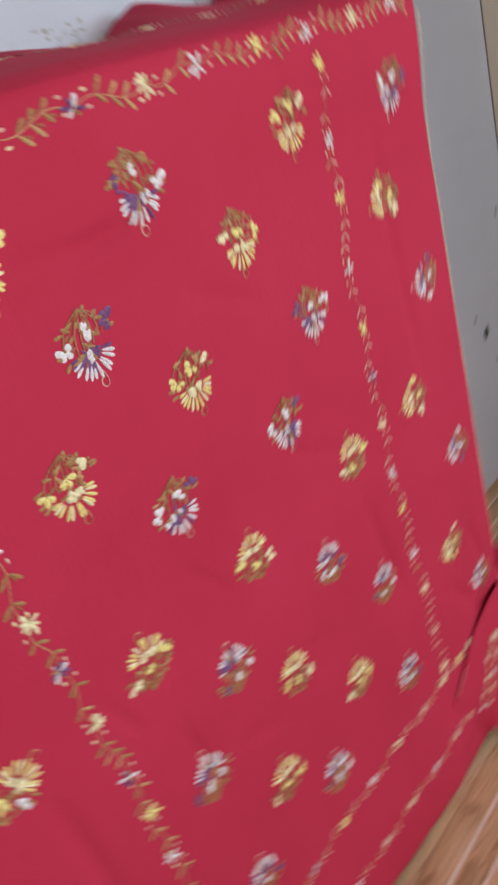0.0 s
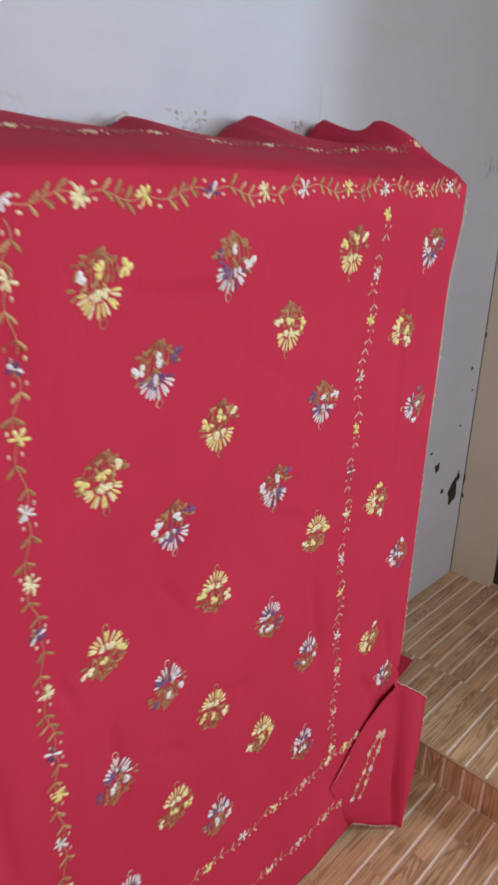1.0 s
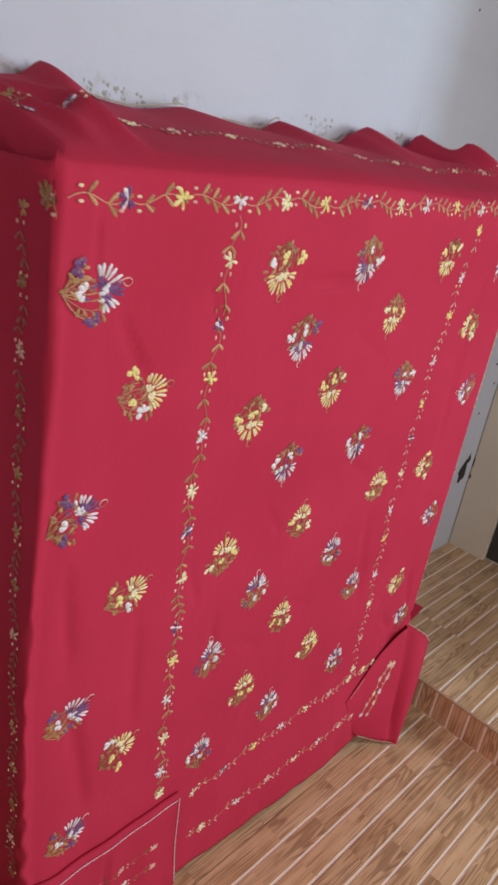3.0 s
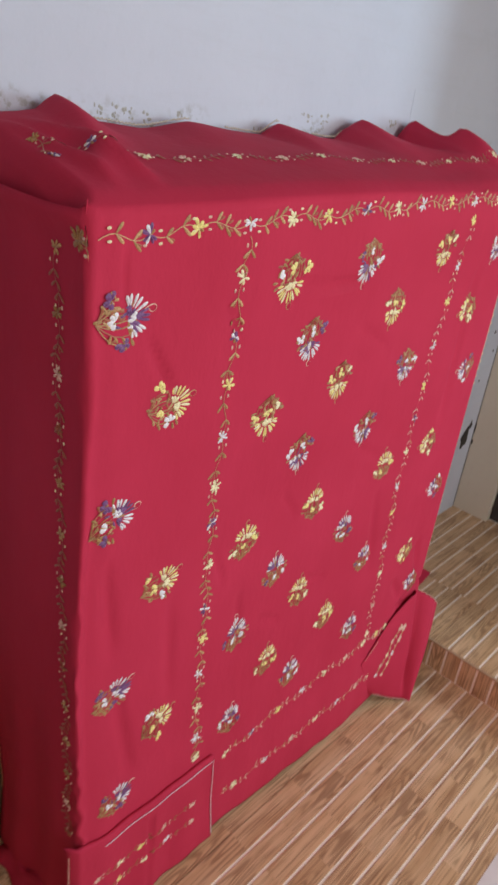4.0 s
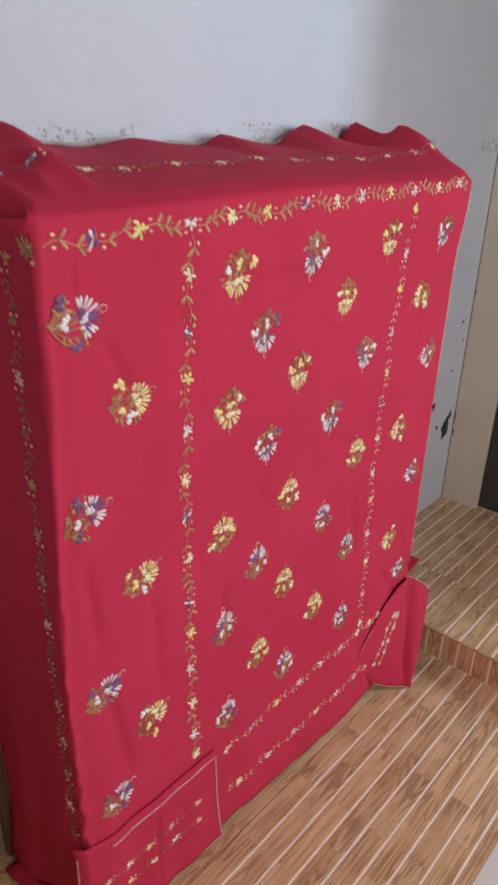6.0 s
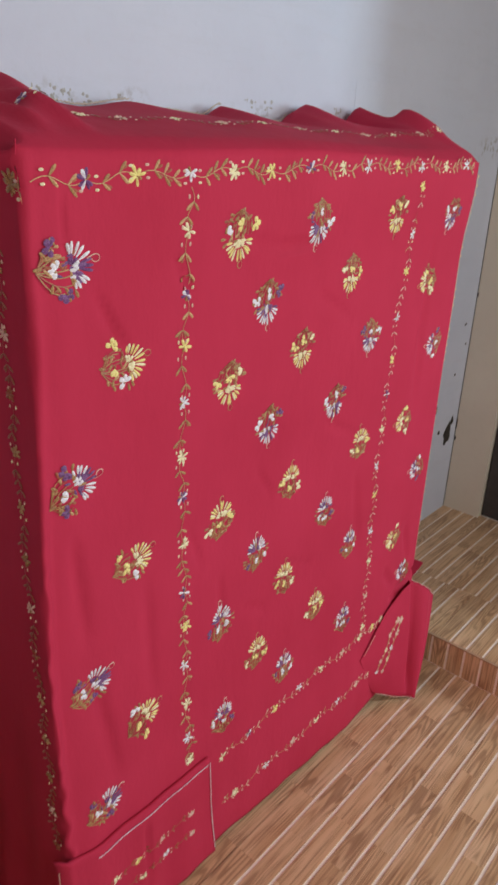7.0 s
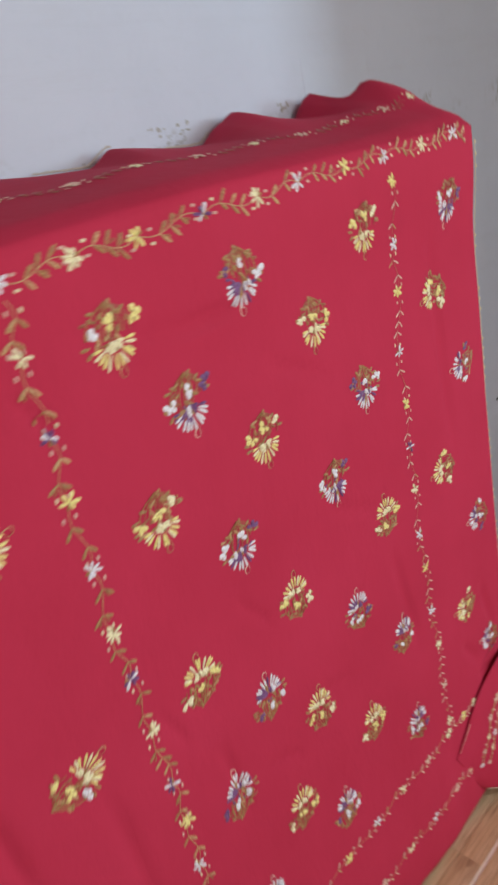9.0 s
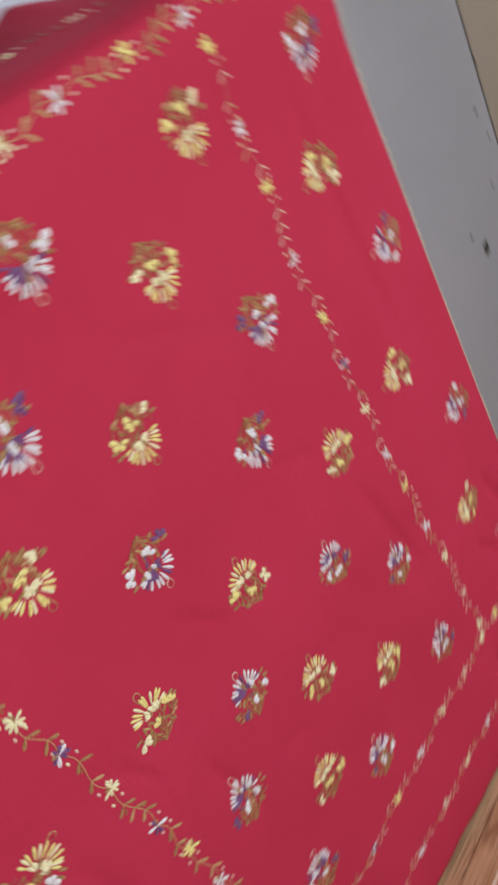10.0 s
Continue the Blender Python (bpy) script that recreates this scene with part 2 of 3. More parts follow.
structure(boxes("wall_front", [
    (LEFT - 0.12, WX0, FRONT - 0.12, FRONT - 0.001, -0.05, CEIL),
    (WX0, WX1, FRONT - 0.12, FRONT - 0.001, -0.05, WZ0),
    (WX0, WX1, FRONT - 0.12, FRONT - 0.001, WZ1, CEIL),
    (WX1, GX0, FRONT - 0.12, FRONT - 0.001, -0.05, CEIL),
    (GX0, GX1, FRONT - 0.12, FRONT - 0.001, GZ, CEIL),
    (GX1, 4.72, FRONT - 0.12, FRONT - 0.001, -0.05, CEIL)], SIDE), "unseen cream front wall with a doorway and the fill lamp opening", "wall")
# out of view; its grey is chosen to cut bounce onto level surfaces
structure(boxes("ceiling", [(LEFT - 0.12, 4.72, FRONT - 0.12, BACK + 0.12, CEIL + 0.002, CEIL + 0.12)], CEILING), "unseen ceiling, grey to limit bounced light", "ceiling")
EDGE_Y = -0.572
floor = structure(boxes("floor", [(LEFT, STEP_X, EDGE_Y, BACK, -0.06, -0.0016)], GROUT), "floor of wood-look strip tiles with pale joints", "floor")
landing = structure(boxes("landing", [(STEP_X, RIGHT + 0.1, -1.25, BACK, -0.06, STEP_Z - 0.0016)], GROUT), "raised landing step of wood-look strip tiles", "step")
structure(boxes("white_floor", [(LEFT, STEP_X - 0.003, FRONT, EDGE_Y - 0.0004, -0.06, 0.0), (STEP_X + 0.0, 4.6, FRONT, -1.253, -0.06, 0.0)], MARBLE), "pale white tiled floor", "floor")
structure(boxes("ground", [(-60, 60, -120, FRONT - 0.13, -0.2, -0.08)], GROUND), "bare earth outside", "ground")

# dark door in the side wall
door = new("door_1")
door.location = (RIGHT + 0.03, DOOR_Y1, STEP_Z)
structure(door, "dark grey closed panelled door in the cream wall", "door")
bm = bmesh.new()
box(bm, 0.0, 0.04, -(DOOR_Y1 - DOOR_Y0) + 0.004, -0.004, 0.006, DOOR_Z - STEP_Z - 0.004, 0.003)
part("door_leaf", bm, DARK, door)
for z0, z1 in ((0.15, 0.95), (1.08, 1.9)):
    bm = bmesh.new()
    box(bm, -0.010, 0.004, -0.74, -0.12, z0, z1, 0.006)
    part("door_panel", bm, DARK, door)


# ---- the draped cover ----
X0, X1, DEEP = 0.020, 1.366, 0.345
R = 0.020
CREASES = [  # x, z, x, z, width, depth
    (0.15, 1.44, 0.215, 1.33, 0.0055, 0.005), (0.10, 1.57, 0.105, 1.49, 0.006, 0.003), (0.30, 1.48, 0.36, 1.40, 0.005, 0.003),
    (0.48, 1.485, 0.68, 1.475, 0.005, 0.0055), (0.55, 1.02, 0.62, 0.93, 0.007, 0.003), (0.80, 1.06, 0.93, 1.00, 0.008, 0.003),
    (0.36, 0.95, 0.40, 0.84, 0.006, 0.003), (0.09, 1.05, 0.115, 0.80, 0.016, 0.004), (0.12, 0.75, 0.16, 0.45, 0.016, 0.004),
    (0.52, 0.68, 0.62, 0.63, 0.007, 0.003), (0.25, 0.90, 0.26, 0.60, 0.014, 0.003), (0.68, 0.72, 0.80, 0.68, 0.007, 0.0025),
    (0.45, 0.80, 0.47, 0.62, 0.010, 0.003), (0.70, 1.38, 0.86, 1.30, 0.010, 0.0025), (0.95, 0.9, 1.0, 0.6, 0.014, 0.003),
    (1.18, 1.5, 1.2, 1.0, 0.016, 0.003), (1.25, 0.62, 1.30, 0.46, 0.012, 0.004), (1.15, 0.50, 1.22, 0.40, 0.012, 0.004), (1.20, 0.362, 1.44, 0.432, 0.008, 0.018),
]


def crease(x, z):
    total = 0.0
    for ax, az, bx, bz, w, d in CREASES:
        dx, dz = bx - ax, bz - az
        k = ((x - ax) * dx + (z - az) * dz) / (dx * dx + dz * dz)
        if -0.4 < k < 1.4:
            q = min(1.0, max(0.0, k))
            off = ((x - ax - q * dx) ** 2 + (z - az - q * dz) ** 2) / (w * w)
            if off < 9:
                total += 2.3 * d * math.exp(-off) * (1 - abs(2 * q - 1) ** 3)
    return total


def front_y(x, z):
    """How far the front of the cover stands back from its plane."""
    y = 0.024 * math.exp(-((z - 0.83) / 0.42) ** 2) * (1 - 0.8 * smooth01(0.75, 1.15, x)) - 0.016 * smooth01(1.38, 1.6, z) * smooth01(0.08, 0.45, x)
    y -= 0.020 * (1 - smooth01(0.1, 0.45, z)) * smooth01(0.45, 0.95, x)
    y += 0.012 * (1 - smooth01(0.05, 0.4, z)) * (1 - smooth01(0.3, 0.7, x))
    y += 0.003 * noise.noise((x * 2.6, z * 1.4, 3.0)) + 0.0022 * noise.noise((x * 9, z * 4, 7.0))
    sway = (1 - smooth01(0.02, 0.16, x)) * 0.5 + 0.5 * (1 - smooth01(0.1, 0.5, z)) * (1 - 0.65 * smooth01(0.3, 0.6, x))
    y += 0.0045 * sway * math.sin(x * 55 + 3 * noise.noise((x * 3, z * 3, 1)))
    return y + crease(x, z)


def rim(x):
    """Height of the front upper edge."""
    return 1.622 + 0.020 * smooth01(0.05, 0.7, x)


def hem(x):
    return 0.004 + 0.008 * abs(noise.noise((x * 5, 0, 9))) + 0.008 * smooth01(0.5, 0.75, x) * (1 - smooth01(0.85, 0.95, x)) + 0.018 * smooth01(1.04, 1.14, x)


RIDGE = [  # run of the back edge, where the cloth is gathered against the wall
    (0.02, 1.700), (0.13, 1.714), (0.168, 1.720), (0.207, 1.746), (0.285, 1.710), (0.381, 1.705), (0.494, 1.721), (0.62, 1.715),
    (0.704, 1.711), (0.752, 1.735), (0.88, 1.718), (0.966, 1.716), (1.015, 1.745), (1.06, 1.762), (1.15, 1.744), (1.258, 1.726), (1.276, 1.760), (1.302, 1.778), (1.335, 1.768), (1.40, 1.752)]


def ridge(x):
    for (a, p), (b, q) in zip(RIDGE, RIDGE[1:]):
        if x < b or b == RIDGE[-1][0]:
            w = min(1.0, max(0.0, (x - a) / (b - a)))
            return p + (q - p) * (0.5 * w + 0.5 * w * w * (3 - 2 * w))


def slope(x, y):
    return rim(x) + 0.012 + 0.30 * min(y, 0.12) + 0.09 * max(0.0, y - 0.12) + 0.22 * y * smooth01(0.95, 1.36, x)


def top_z(x, y):
    """Height of the top: it rises to the back, where the cloth is bunched against the wall."""
    k = smooth01(0.10, 0.33, y)
    z = slope(x, y) + k * (ridge(x + 0.12 * (0.34 - y)) - slope(x, 0.34))
    d = (y - 0.205) / (0.105 if y < 0.205 else 0.022)
    z += 0.036 * math.exp(-d * d) * smooth01(1.27, 1.335, x)
    z += 0.004 * noise.noise((x * 7, y * 9, 2)) * smooth01(0.02, 0.1, y)
    fold = (x - (0.125 + 0.28 * (y - 0.05))) / (0.022 if x < 0.125 + 0.28 * (y - 0.05) else 0.045)
    z += 0.016 * math.exp(-fold * fold) * smooth01(0.03, 0.12, y) * (1 - k)
    corner = math.exp(-((x - 0.17 - 0.3 * (0.1 - y)) / 0.016) ** 2) + 0.8 * math.exp(-((x - 0.11 - 0.2 * (0.1 - y)) / 0.012) ** 2)
    z += 0.015 * corner * smooth01(0.02, 0.09, y) * (1 - smooth01(0.2, 0.3, y))
    # it falls off steeply into a tuck behind the upper edge of the left side
    s = smooth01(0.02, 0.2, y)
    fall = 1 - smooth01(X0 + 0.026 - 0.020 * s, X0 + 0.050 - 0.004 * s, x)
    return z - (z - rim(x) + 0.030) * fall * smooth01(0.004, 0.035, y)


def lean(x, z):
    """How far the left edge leans in towards its top."""
    return (0.007 + 0.022 * smooth01(0.65, 1.50, z)) * (1 - smooth01(X0 + 0.01, X0 + 0.11, x))


def skirt_plan(s):
    """Plan of the hanging cloth at a run s from its back left edge: place and outward way."""
    runs = [DEEP - R, R * math.pi / 2, X1 - X0 - 2 * R, R * math.pi / 2, DEEP - R]
    if s < runs[0]:
        return X0, DEEP - s, -1.0, 0.0
    s -= runs[0]
    if s < runs[1]:
        a = s / R
        return X0 + R - R * math.cos(a), R - R * math.sin(a), -math.cos(a), -math.sin(a)
    s -= runs[1]
    if s < runs[2]:
        return X0 + R + s, 0.0, 0.0, -1.0
    s -= runs[2]
    if s < runs[3]:
        a = s / R
        return X1 - R + R * math.sin(a), R - R * math.cos(a), math.sin(a), -math.cos(a)
    return X1, R + s - runs[3], 1.0, 0.0


def runs_list():
    out, total = [], 2 * (DEEP - R) + math.pi * R + X1 - X0 - 2 * R
    a, b = DEEP - R, DEEP - R + R * math.pi / 2
    c = b + X1 - X0 - 2 * R
    d = c + R * math.pi / 2
    for p, q, n in ((0, a, 22), (a, b, 6), (b, c, 150), (c, d, 6), (d, total, 14)):
        out += [p + (q - p) * k / n for k in range(n)]
    return out + [total]


def skirt_point(s, k):
    """k runs from 0 at the hem to 1 at the upper edge."""
    x, y, ox, oy = skirt_plan(s)
    z0, z1 = hem(x), rim(x)
    z = z0 + (z1 - z0) * k
    if oy > -0.05 and ox < 0:
        z = z0 + (z1 - 0.002 + 0.006 * smooth01(0.08, 0.2, y) - z0) * k
    back = front_y(x, z)
    x += lean(x, z)
    if oy <= -0.999:
        return Vector((x, y + back, z))
    side = 0.004 * noise.noise((y * 8, z * 2.2, 5)) + 0.006 * noise.noise((y * 2, z * 1.3, 8)) - 0.018 * (1 - smooth01(0.0, 0.25, z))
    side += 0.0045 * math.sin(y * 42 + 2 * z) * (1 - smooth01(0.1, 0.9, z))
    q = abs(ox)
    if ox < 0:
        side -= 0.014 * smooth01(1.57, 1.615, z) * smooth01(0.0, 0.05, y)
    if ox < 0 and q < 0.999:
        x += 0.007 * noise.noise((z * 7, 2, 2)) + (0.003 + 0.006 * (1 - smooth01(0.55, 0.95, z))) * noise.noise((z * 24, 5, 2))
    if ox > 0:
        x -= 0.016 * smooth01(1.40, 1.62, z) * q
    return Vector((x - ox * side * q, y + back * (1 - q), z))


bm = bmesh.new()
RUNS, ROWS = runs_list(), 130
grid = [[bm.verts.new(skirt_point(s, k / ROWS)) for s in RUNS] for k in range(ROWS + 1)]
for k in range(ROWS):
    for n in range(len(RUNS) - 1):
        bm.faces.new((grid[k][n], grid[k][n + 1], grid[k + 1][n + 1], grid[k + 1][n]))
# the top, from the front edge to the back, tucked in behind the left side
FRONT_RUN = [n for n, s in enumerate(RUNS) if skirt_plan(s)[3] < -0.01]
xs = [skirt_plan(RUNS[n])[0] for n in FRONT_RUN]


def tuck_point(y, d):
    """The top cloth going down d inside the left side."""
    return Vector((X0 + lean(X0, 1.6) + 0.003 * smooth01(0.0, 0.03, y), y, top_z(X0, y) - d))


top_rows = []
steps_y = [0.006, 0.014, 0.024] + [0.036 + 0.0135 * k for k in range(23)]
for y in steps_y:
    row = []
    for d in (1.0, 0.8, 0.6, 0.4, 0.2):
        row.append(bm.verts.new(tuck_point(y, 0.05 * d * smooth01(0.0, 0.03, y))))
    for x in xs:
        rise = smooth01(-0.012, 0.030, y)
        z = rim(x) + (top_z(x + lean(x, 1.6), y) - rim(x)) * rise
        lead = front_y(x, rim(x)) * (1 - smooth01(0, 0.10, y))
        sag = 0.004 * smooth01(X1 - 0.03, X1, x)
        row.append(bm.verts.new((x + lean(x, 1.6) - 0.016 * smooth01(X1 - 0.12, X1, x) * (1 - smooth01(0.02, 0.2, y)), y + lead, z - sag)))
    top_rows.append(row)
for a, b in zip(top_rows, top_rows[1:]):
    for n in range(len(a) - 1):
        bm.faces.new((a[n], a[n + 1], b[n + 1], b[n]))
edge = [grid[ROWS][n] for n in FRONT_RUN]
first = top_rows[0][5:]
for n in range(len(edge) - 1):
    bm.faces.new((edge[n], edge[n + 1], first[n + 1], first[n]))
# down behind the box, between it and the wall
last = top_rows[-1]
for out, drop in ((0.016, 0.006), (0.030, 0.022), (0.034, 0.10)):
    low = [bm.verts.new((v.co.x, v.co.y + out, v.co.z - drop)) for v in top_rows[-1]]
    for n in range(len(last) - 1):
        bm.faces.new((last[n], last[n + 1], low[n + 1], low[n]))
    last = low
cover = linked("embroidered_sheet", bm, CLOTH, smooth=True)
thick = cover.modifiers.new("thickness", "SOLIDIFY")
thick.thickness, thick.offset = 0.0012, -1
tagged(cover, "red cotton sheet with embroidered bouquets draped over a tall cabinet", "bedsheet")

# the cabinet that the sheet hangs on
cabinet = new("cabinet")
tagged(cabinet, "tall wooden cabinet wholly hidden under the red sheet", "cabinet")
bm = bmesh.new()
box(bm, X0 + 0.07, X1 - 0.03, 0.05, DEEP - 0.03, 0.05, 1.58, 0.006)
part("body", bm, CARCASS, cabinet)
# a dark brown strip in the gap behind the sheet's back edge
bm = bmesh.new()
box(bm, X0 - 0.016, X1 - 0.04, DEEP + 0.008, BACK - 0.004, 0.0, 1.56, 0.003)
part("back_strip", bm, CARCASS, cabinet, "dark brown strip between the sheet and the wall")
for fx in (X0 + 0.08, X1 - 0.12):
    for fy in (0.07, DEEP - 0.11):
        bm = bmesh.new()
        box(bm, fx, fx + 0.06, fy, fy + 0.05, 0.0, 0.055, 0.003)
        part("foot", bm, CARCASS, cabinet)

# ---- folds at the foot of the sheet ----
STRIP_X0, STRIP_X1 = 0.004, 0.402


def strip_top(x):
    return 0.328 + 0.022 * (1 - smooth01(0.0, 0.12, x))


def strip_end(z):
    return STRIP_X1 + 0.022 * (1 - min(1, z / 0.33))


def strip_point(x, z, h=0.0):
    y = front_y(max(x, 0.03), z) - 0.011 - 0.008 * (1 - smooth01(0.0, 0.2, z)) + 0.009 * math.exp(-((x - 0.215) / 0.0045) ** 2) * (1 - smooth01(0.26, 0.31, z))
    y -= 0.0015 * math.sin(x * 40) * (1 - smooth01(0.05, 0.3, z))
    y += 0.02 * (1 - smooth01(0.0, 0.02, x - STRIP_X0))
    return Vector((x, y - h, z))


bm = bmesh.new()
cols, rows = 44, 30
net = []
for k in range(rows + 5):
    line = []
    for n in range(cols + 1):
        x = STRIP_X0 + (strip_end(k / rows * 0.33) - STRIP_X0) * n / cols
        if k <= rows:
            p = strip_point(x, 0.004 + (strip_top(x) - 0.004) * k / rows)
        else:
            a = (k - rows) / 4 * math.pi
            p = strip_point(x, strip_top(x)) + Vector((0, 0.006 - 0.006 * math.cos(a), 0.006 * math.sin(a) - 0.010 * (k == rows + 4)))
        line.append(bm.verts.new(p))
    net.append(line)
for k in range(rows + 4):
    for n in range(cols):
        bm.faces.new((net[k][n], net[k][n + 1], net[k + 1][n + 1], net[k + 1][n]))
turned_hem = part("turned_up_hem", bm, CLOTH, cover, "hem turned up outward over the sheet", True)
m = turned_hem.modifiers.new("thickness", "SOLIDIFY")
m.thickness, m.offset = 0.0012, -1

FLAP_TOP = [(1.047, front_y(1.047, 0.225) - 0.004, 0.225), (1.125, front_y(1.125, 0.295) - 0.006, 0.295), (1.205, front_y(1.205, 0.345) - 0.008, 0.348), (1.330, -0.019, 0.378), (1.468, -0.034, 0.268)]
FLAP_LOW = [(1.130, front_y(1.13, 0.052) - 0.005, 0.052), (1.165, -0.044, 0.034), (1.20, -0.068, 0.018), (1.235, -0.090, 0.008), (1.268, -0.110, 0.003)]


def along(points, u):
    u = min(0.9999, max(0.0, u)) * (len(points) - 1)
    k = int(u)
    a, b, c, d = (Vector(points[min(len(points) - 1, max(0, k + j))]) for j in (-1, 0, 1, 2))
    w = u - k
    return 0.5 * (2 * b + (c - a) * w + (2 * a - 5 * b + 4 * c - d) * w * w + (3 * b - a - 3 * c + d) * w ** 3)


def flap_point(u, v, h=0.0):
    """v runs from the lower edge to the upper one."""
    p = along(FLAP_LOW, u).lerp(along(FLAP_TOP, u), v)
    bulge = 0.006 * math.sin(math.pi * v) * smooth01(0.0, 0.3, u) - 0.0025 * (1 - smooth01(0.0, 0.15, u)) + 0.016 * math.exp(-((u - 0.87) / 0.05) ** 2) - 0.030 * math.exp(-((u - 0.77) / 0.030) ** 2) * smooth01(0, 0.3, v)
    return p + Vector((0, -bulge - h, 0))


bm = bmesh.new()
net = [[bm.verts.new(flap_point(n / 40, k / 24)) for n in range(41)] for k in range(25)]
for k in range(24):
    for n in range(40):
        bm.faces.new((net[k][n], net[k][n + 1], net[k + 1][n + 1], net[k + 1][n]))
flap = part("corner_flap", bm, CLOTH, cover, "loose corner of the sheet folded outward", True)
m = flap.modifiers.new("thickness", "SOLIDIFY")
m.thickness, m.offset = 0.0014, -1


def tube(bm, points, radius, sides=6, mat=0):
    """A round tube through points, with a radius or a list of them."""
    points = [Vector(p) for p in points]
    rings = []
    for k, p in enumerate(points):
        way = (points[min(k + 1, len(points) - 1)] - points[max(k - 1, 0)]).normalized()
        a = way.cross(Vector((0.31, 0.87, 0.12))).normalized()
        b = way.cross(a)
        r = radius[k] if isinstance(radius, list) else radius
        rings.append([bm.verts.new(p + r * (math.cos(t) * a + math.sin(t) * b)) for t in (2 * math.pi * j / sides for j in range(sides))])
    for a, b in zip(rings, rings[1:]):
        for j in range(sides):
            bm.faces.new((a[j], a[(j + 1) % sides], b[(j + 1) % sides], b[j])).material_index = mat


# the end of the pinched fold, which sticks out past the edge
bm = bmesh.new()
net = []
for k in range(15):
    c = along([(1.27, 0.008, 0.360), (1.335, 0.004, 0.377), (1.385, 0.002, 0.388), (1.425, 0.002, 0.399)], k / 14)
    wide = 0.0025 + 0.004 * math.sin(math.pi * min(1.0, 0.2 + k / 17))
    up = Vector((-0.32, 0, 0.95))
    net.append([bm.verts.new(c + up * wide * a + Vector((0, deep, 0))) for a, deep in ((1.0, 0.0), (0.8, 0.018), (0.35, 0.042), (0.0, 0.05), (-0.35, 0.042), (-0.8, 0.018), (-1.0, 0.0))])
for a, b in zip(net, net[1:]):
    for j in range(6):
        bm.faces.new((a[j], a[j + 1], b[j + 1], b[j]))
bm.faces.new(net[-1])
part("pinched_fold", bm, CLOTH, cover, "dark pinched fold of the sheet", True)

# a low fold along the foot of the left side
bm = bmesh.new()
net = []
for k in range(9):
    line = []
    for n in range(25):
        y = -0.004 + 0.335 * n / 24
        high = 0.012 + 0.115 * (1 - n / 24) + 0.010 * math.sin(n * 0.7)
        a = k / 8
        line.append(bm.verts.new((X0 - 0.016 - 0.024 * (1 - a) ** 1.4 - 0.004 * math.sin(n * 0.9) + 0.010 * (a > 0.95), y, 0.004 + high * a)))
    net.append(line)
for k in range(8):
    for n in range(24):
        bm.faces.new((net[k][n], net[k + 1][n], net[k + 1][n + 1], net[k][n + 1]))
low_fold = part("low_fold", bm, CLOTH, cover, "fold of the sheet lying out on the floor", True)
m = low_fold.modifiers.new("thickness", "SOLIDIFY")
m.thickness = 0.0012


def stitched(points, amount=0.0012, mat=CREAM):
    """A whip-stitched pale edge along a line of points."""
    bm = bmesh.new()
    pts = []
    for k, p in enumerate(points):
        j = 0.0009 * (-1) ** k
        pts.append(Vector(p) + Vector((j, -0.0012, j)))
    tube(bm, pts, [amount * (0.7 + 0.5 * random.random()) for _ in pts], 5)
    return part("stitched_edge", bm, mat, cover, "pale stitched edge", True)


stitched([strip_point(0.085 + 0.31 * k / 70, strip_top(0.085 + 0.31 * k / 70) - 0.016 + 0.006 * k / 70, 0.001) for k in range(71)], 0.0009, WHITE)
stitched([strip_point(strip_end(0.02 + 0.30 * k / 60) - 0.002, 0.02 + 0.30 * k / 60, 0.001) for k in range(61)], 0.0009, WHITE)
stitched([strip_point(STRIP_X0 + 0.004, 0.02 + 0.31 * k / 60, 0.001) for k in range(61)], mat=PINK)
stitched([flap_point(0.06 + 0.16 * k / 26, 0.985, 0.0005) for k in range(27)], 0.0007, PINK)
stitched([flap_point(0.1 + 0.9 * k / 30, 0.006, 0.0005) for k in range(31)], 0.0010, PINK)
stitched([flap_point(0.76 + 0.24 * k / 20, 1.0, 0.001) for k in range(21)], mat=PINK)
stitched([skirt_point(0.0005, 0.12 + 0.55 * k / 90) + Vector((-0.001, 0.0005, 0)) for k in range(91)], 0.0010, TAN)
# pale hem thread along the gathered back edge
for a, b in ((0.285, 0.50), (0.60, 0.76), (0.88, 0.99)):
    stitched([(a + (b - a) * k / 50, 0.343, top_z(a + (b - a) * k / 50, 0.336) + 0.004 + 0.002 * noise.noise((k * 0.9, a, 3))) for k in range(51)], 0.0016, CRUMBS)
# knots of thread down the right front edge
bm = bmesh.new()
knots = []
for k in range(52):
    z = 0.46 + 1.15 * k / 51
    p = Vector((X1 - 0.0015, front_y(X1, z) + 0.006, z))
    knots.append((p + Vector((0, 0, -0.004)), 0.0006))
    knots.append((p + Vector((0.0015, -0.001, 0)), 0.0006 if noise.noise((z * 9, 4, 4)) < 0.0 else 0.0024))
    knots.append((p + Vector((0, 0, 0.005)), 0.0006))
tube(bm, [p for p, _ in knots], [r for _, r in knots], 5)
part("stitched_edge", bm, CREAM, cover, "pale stitched edge", True)


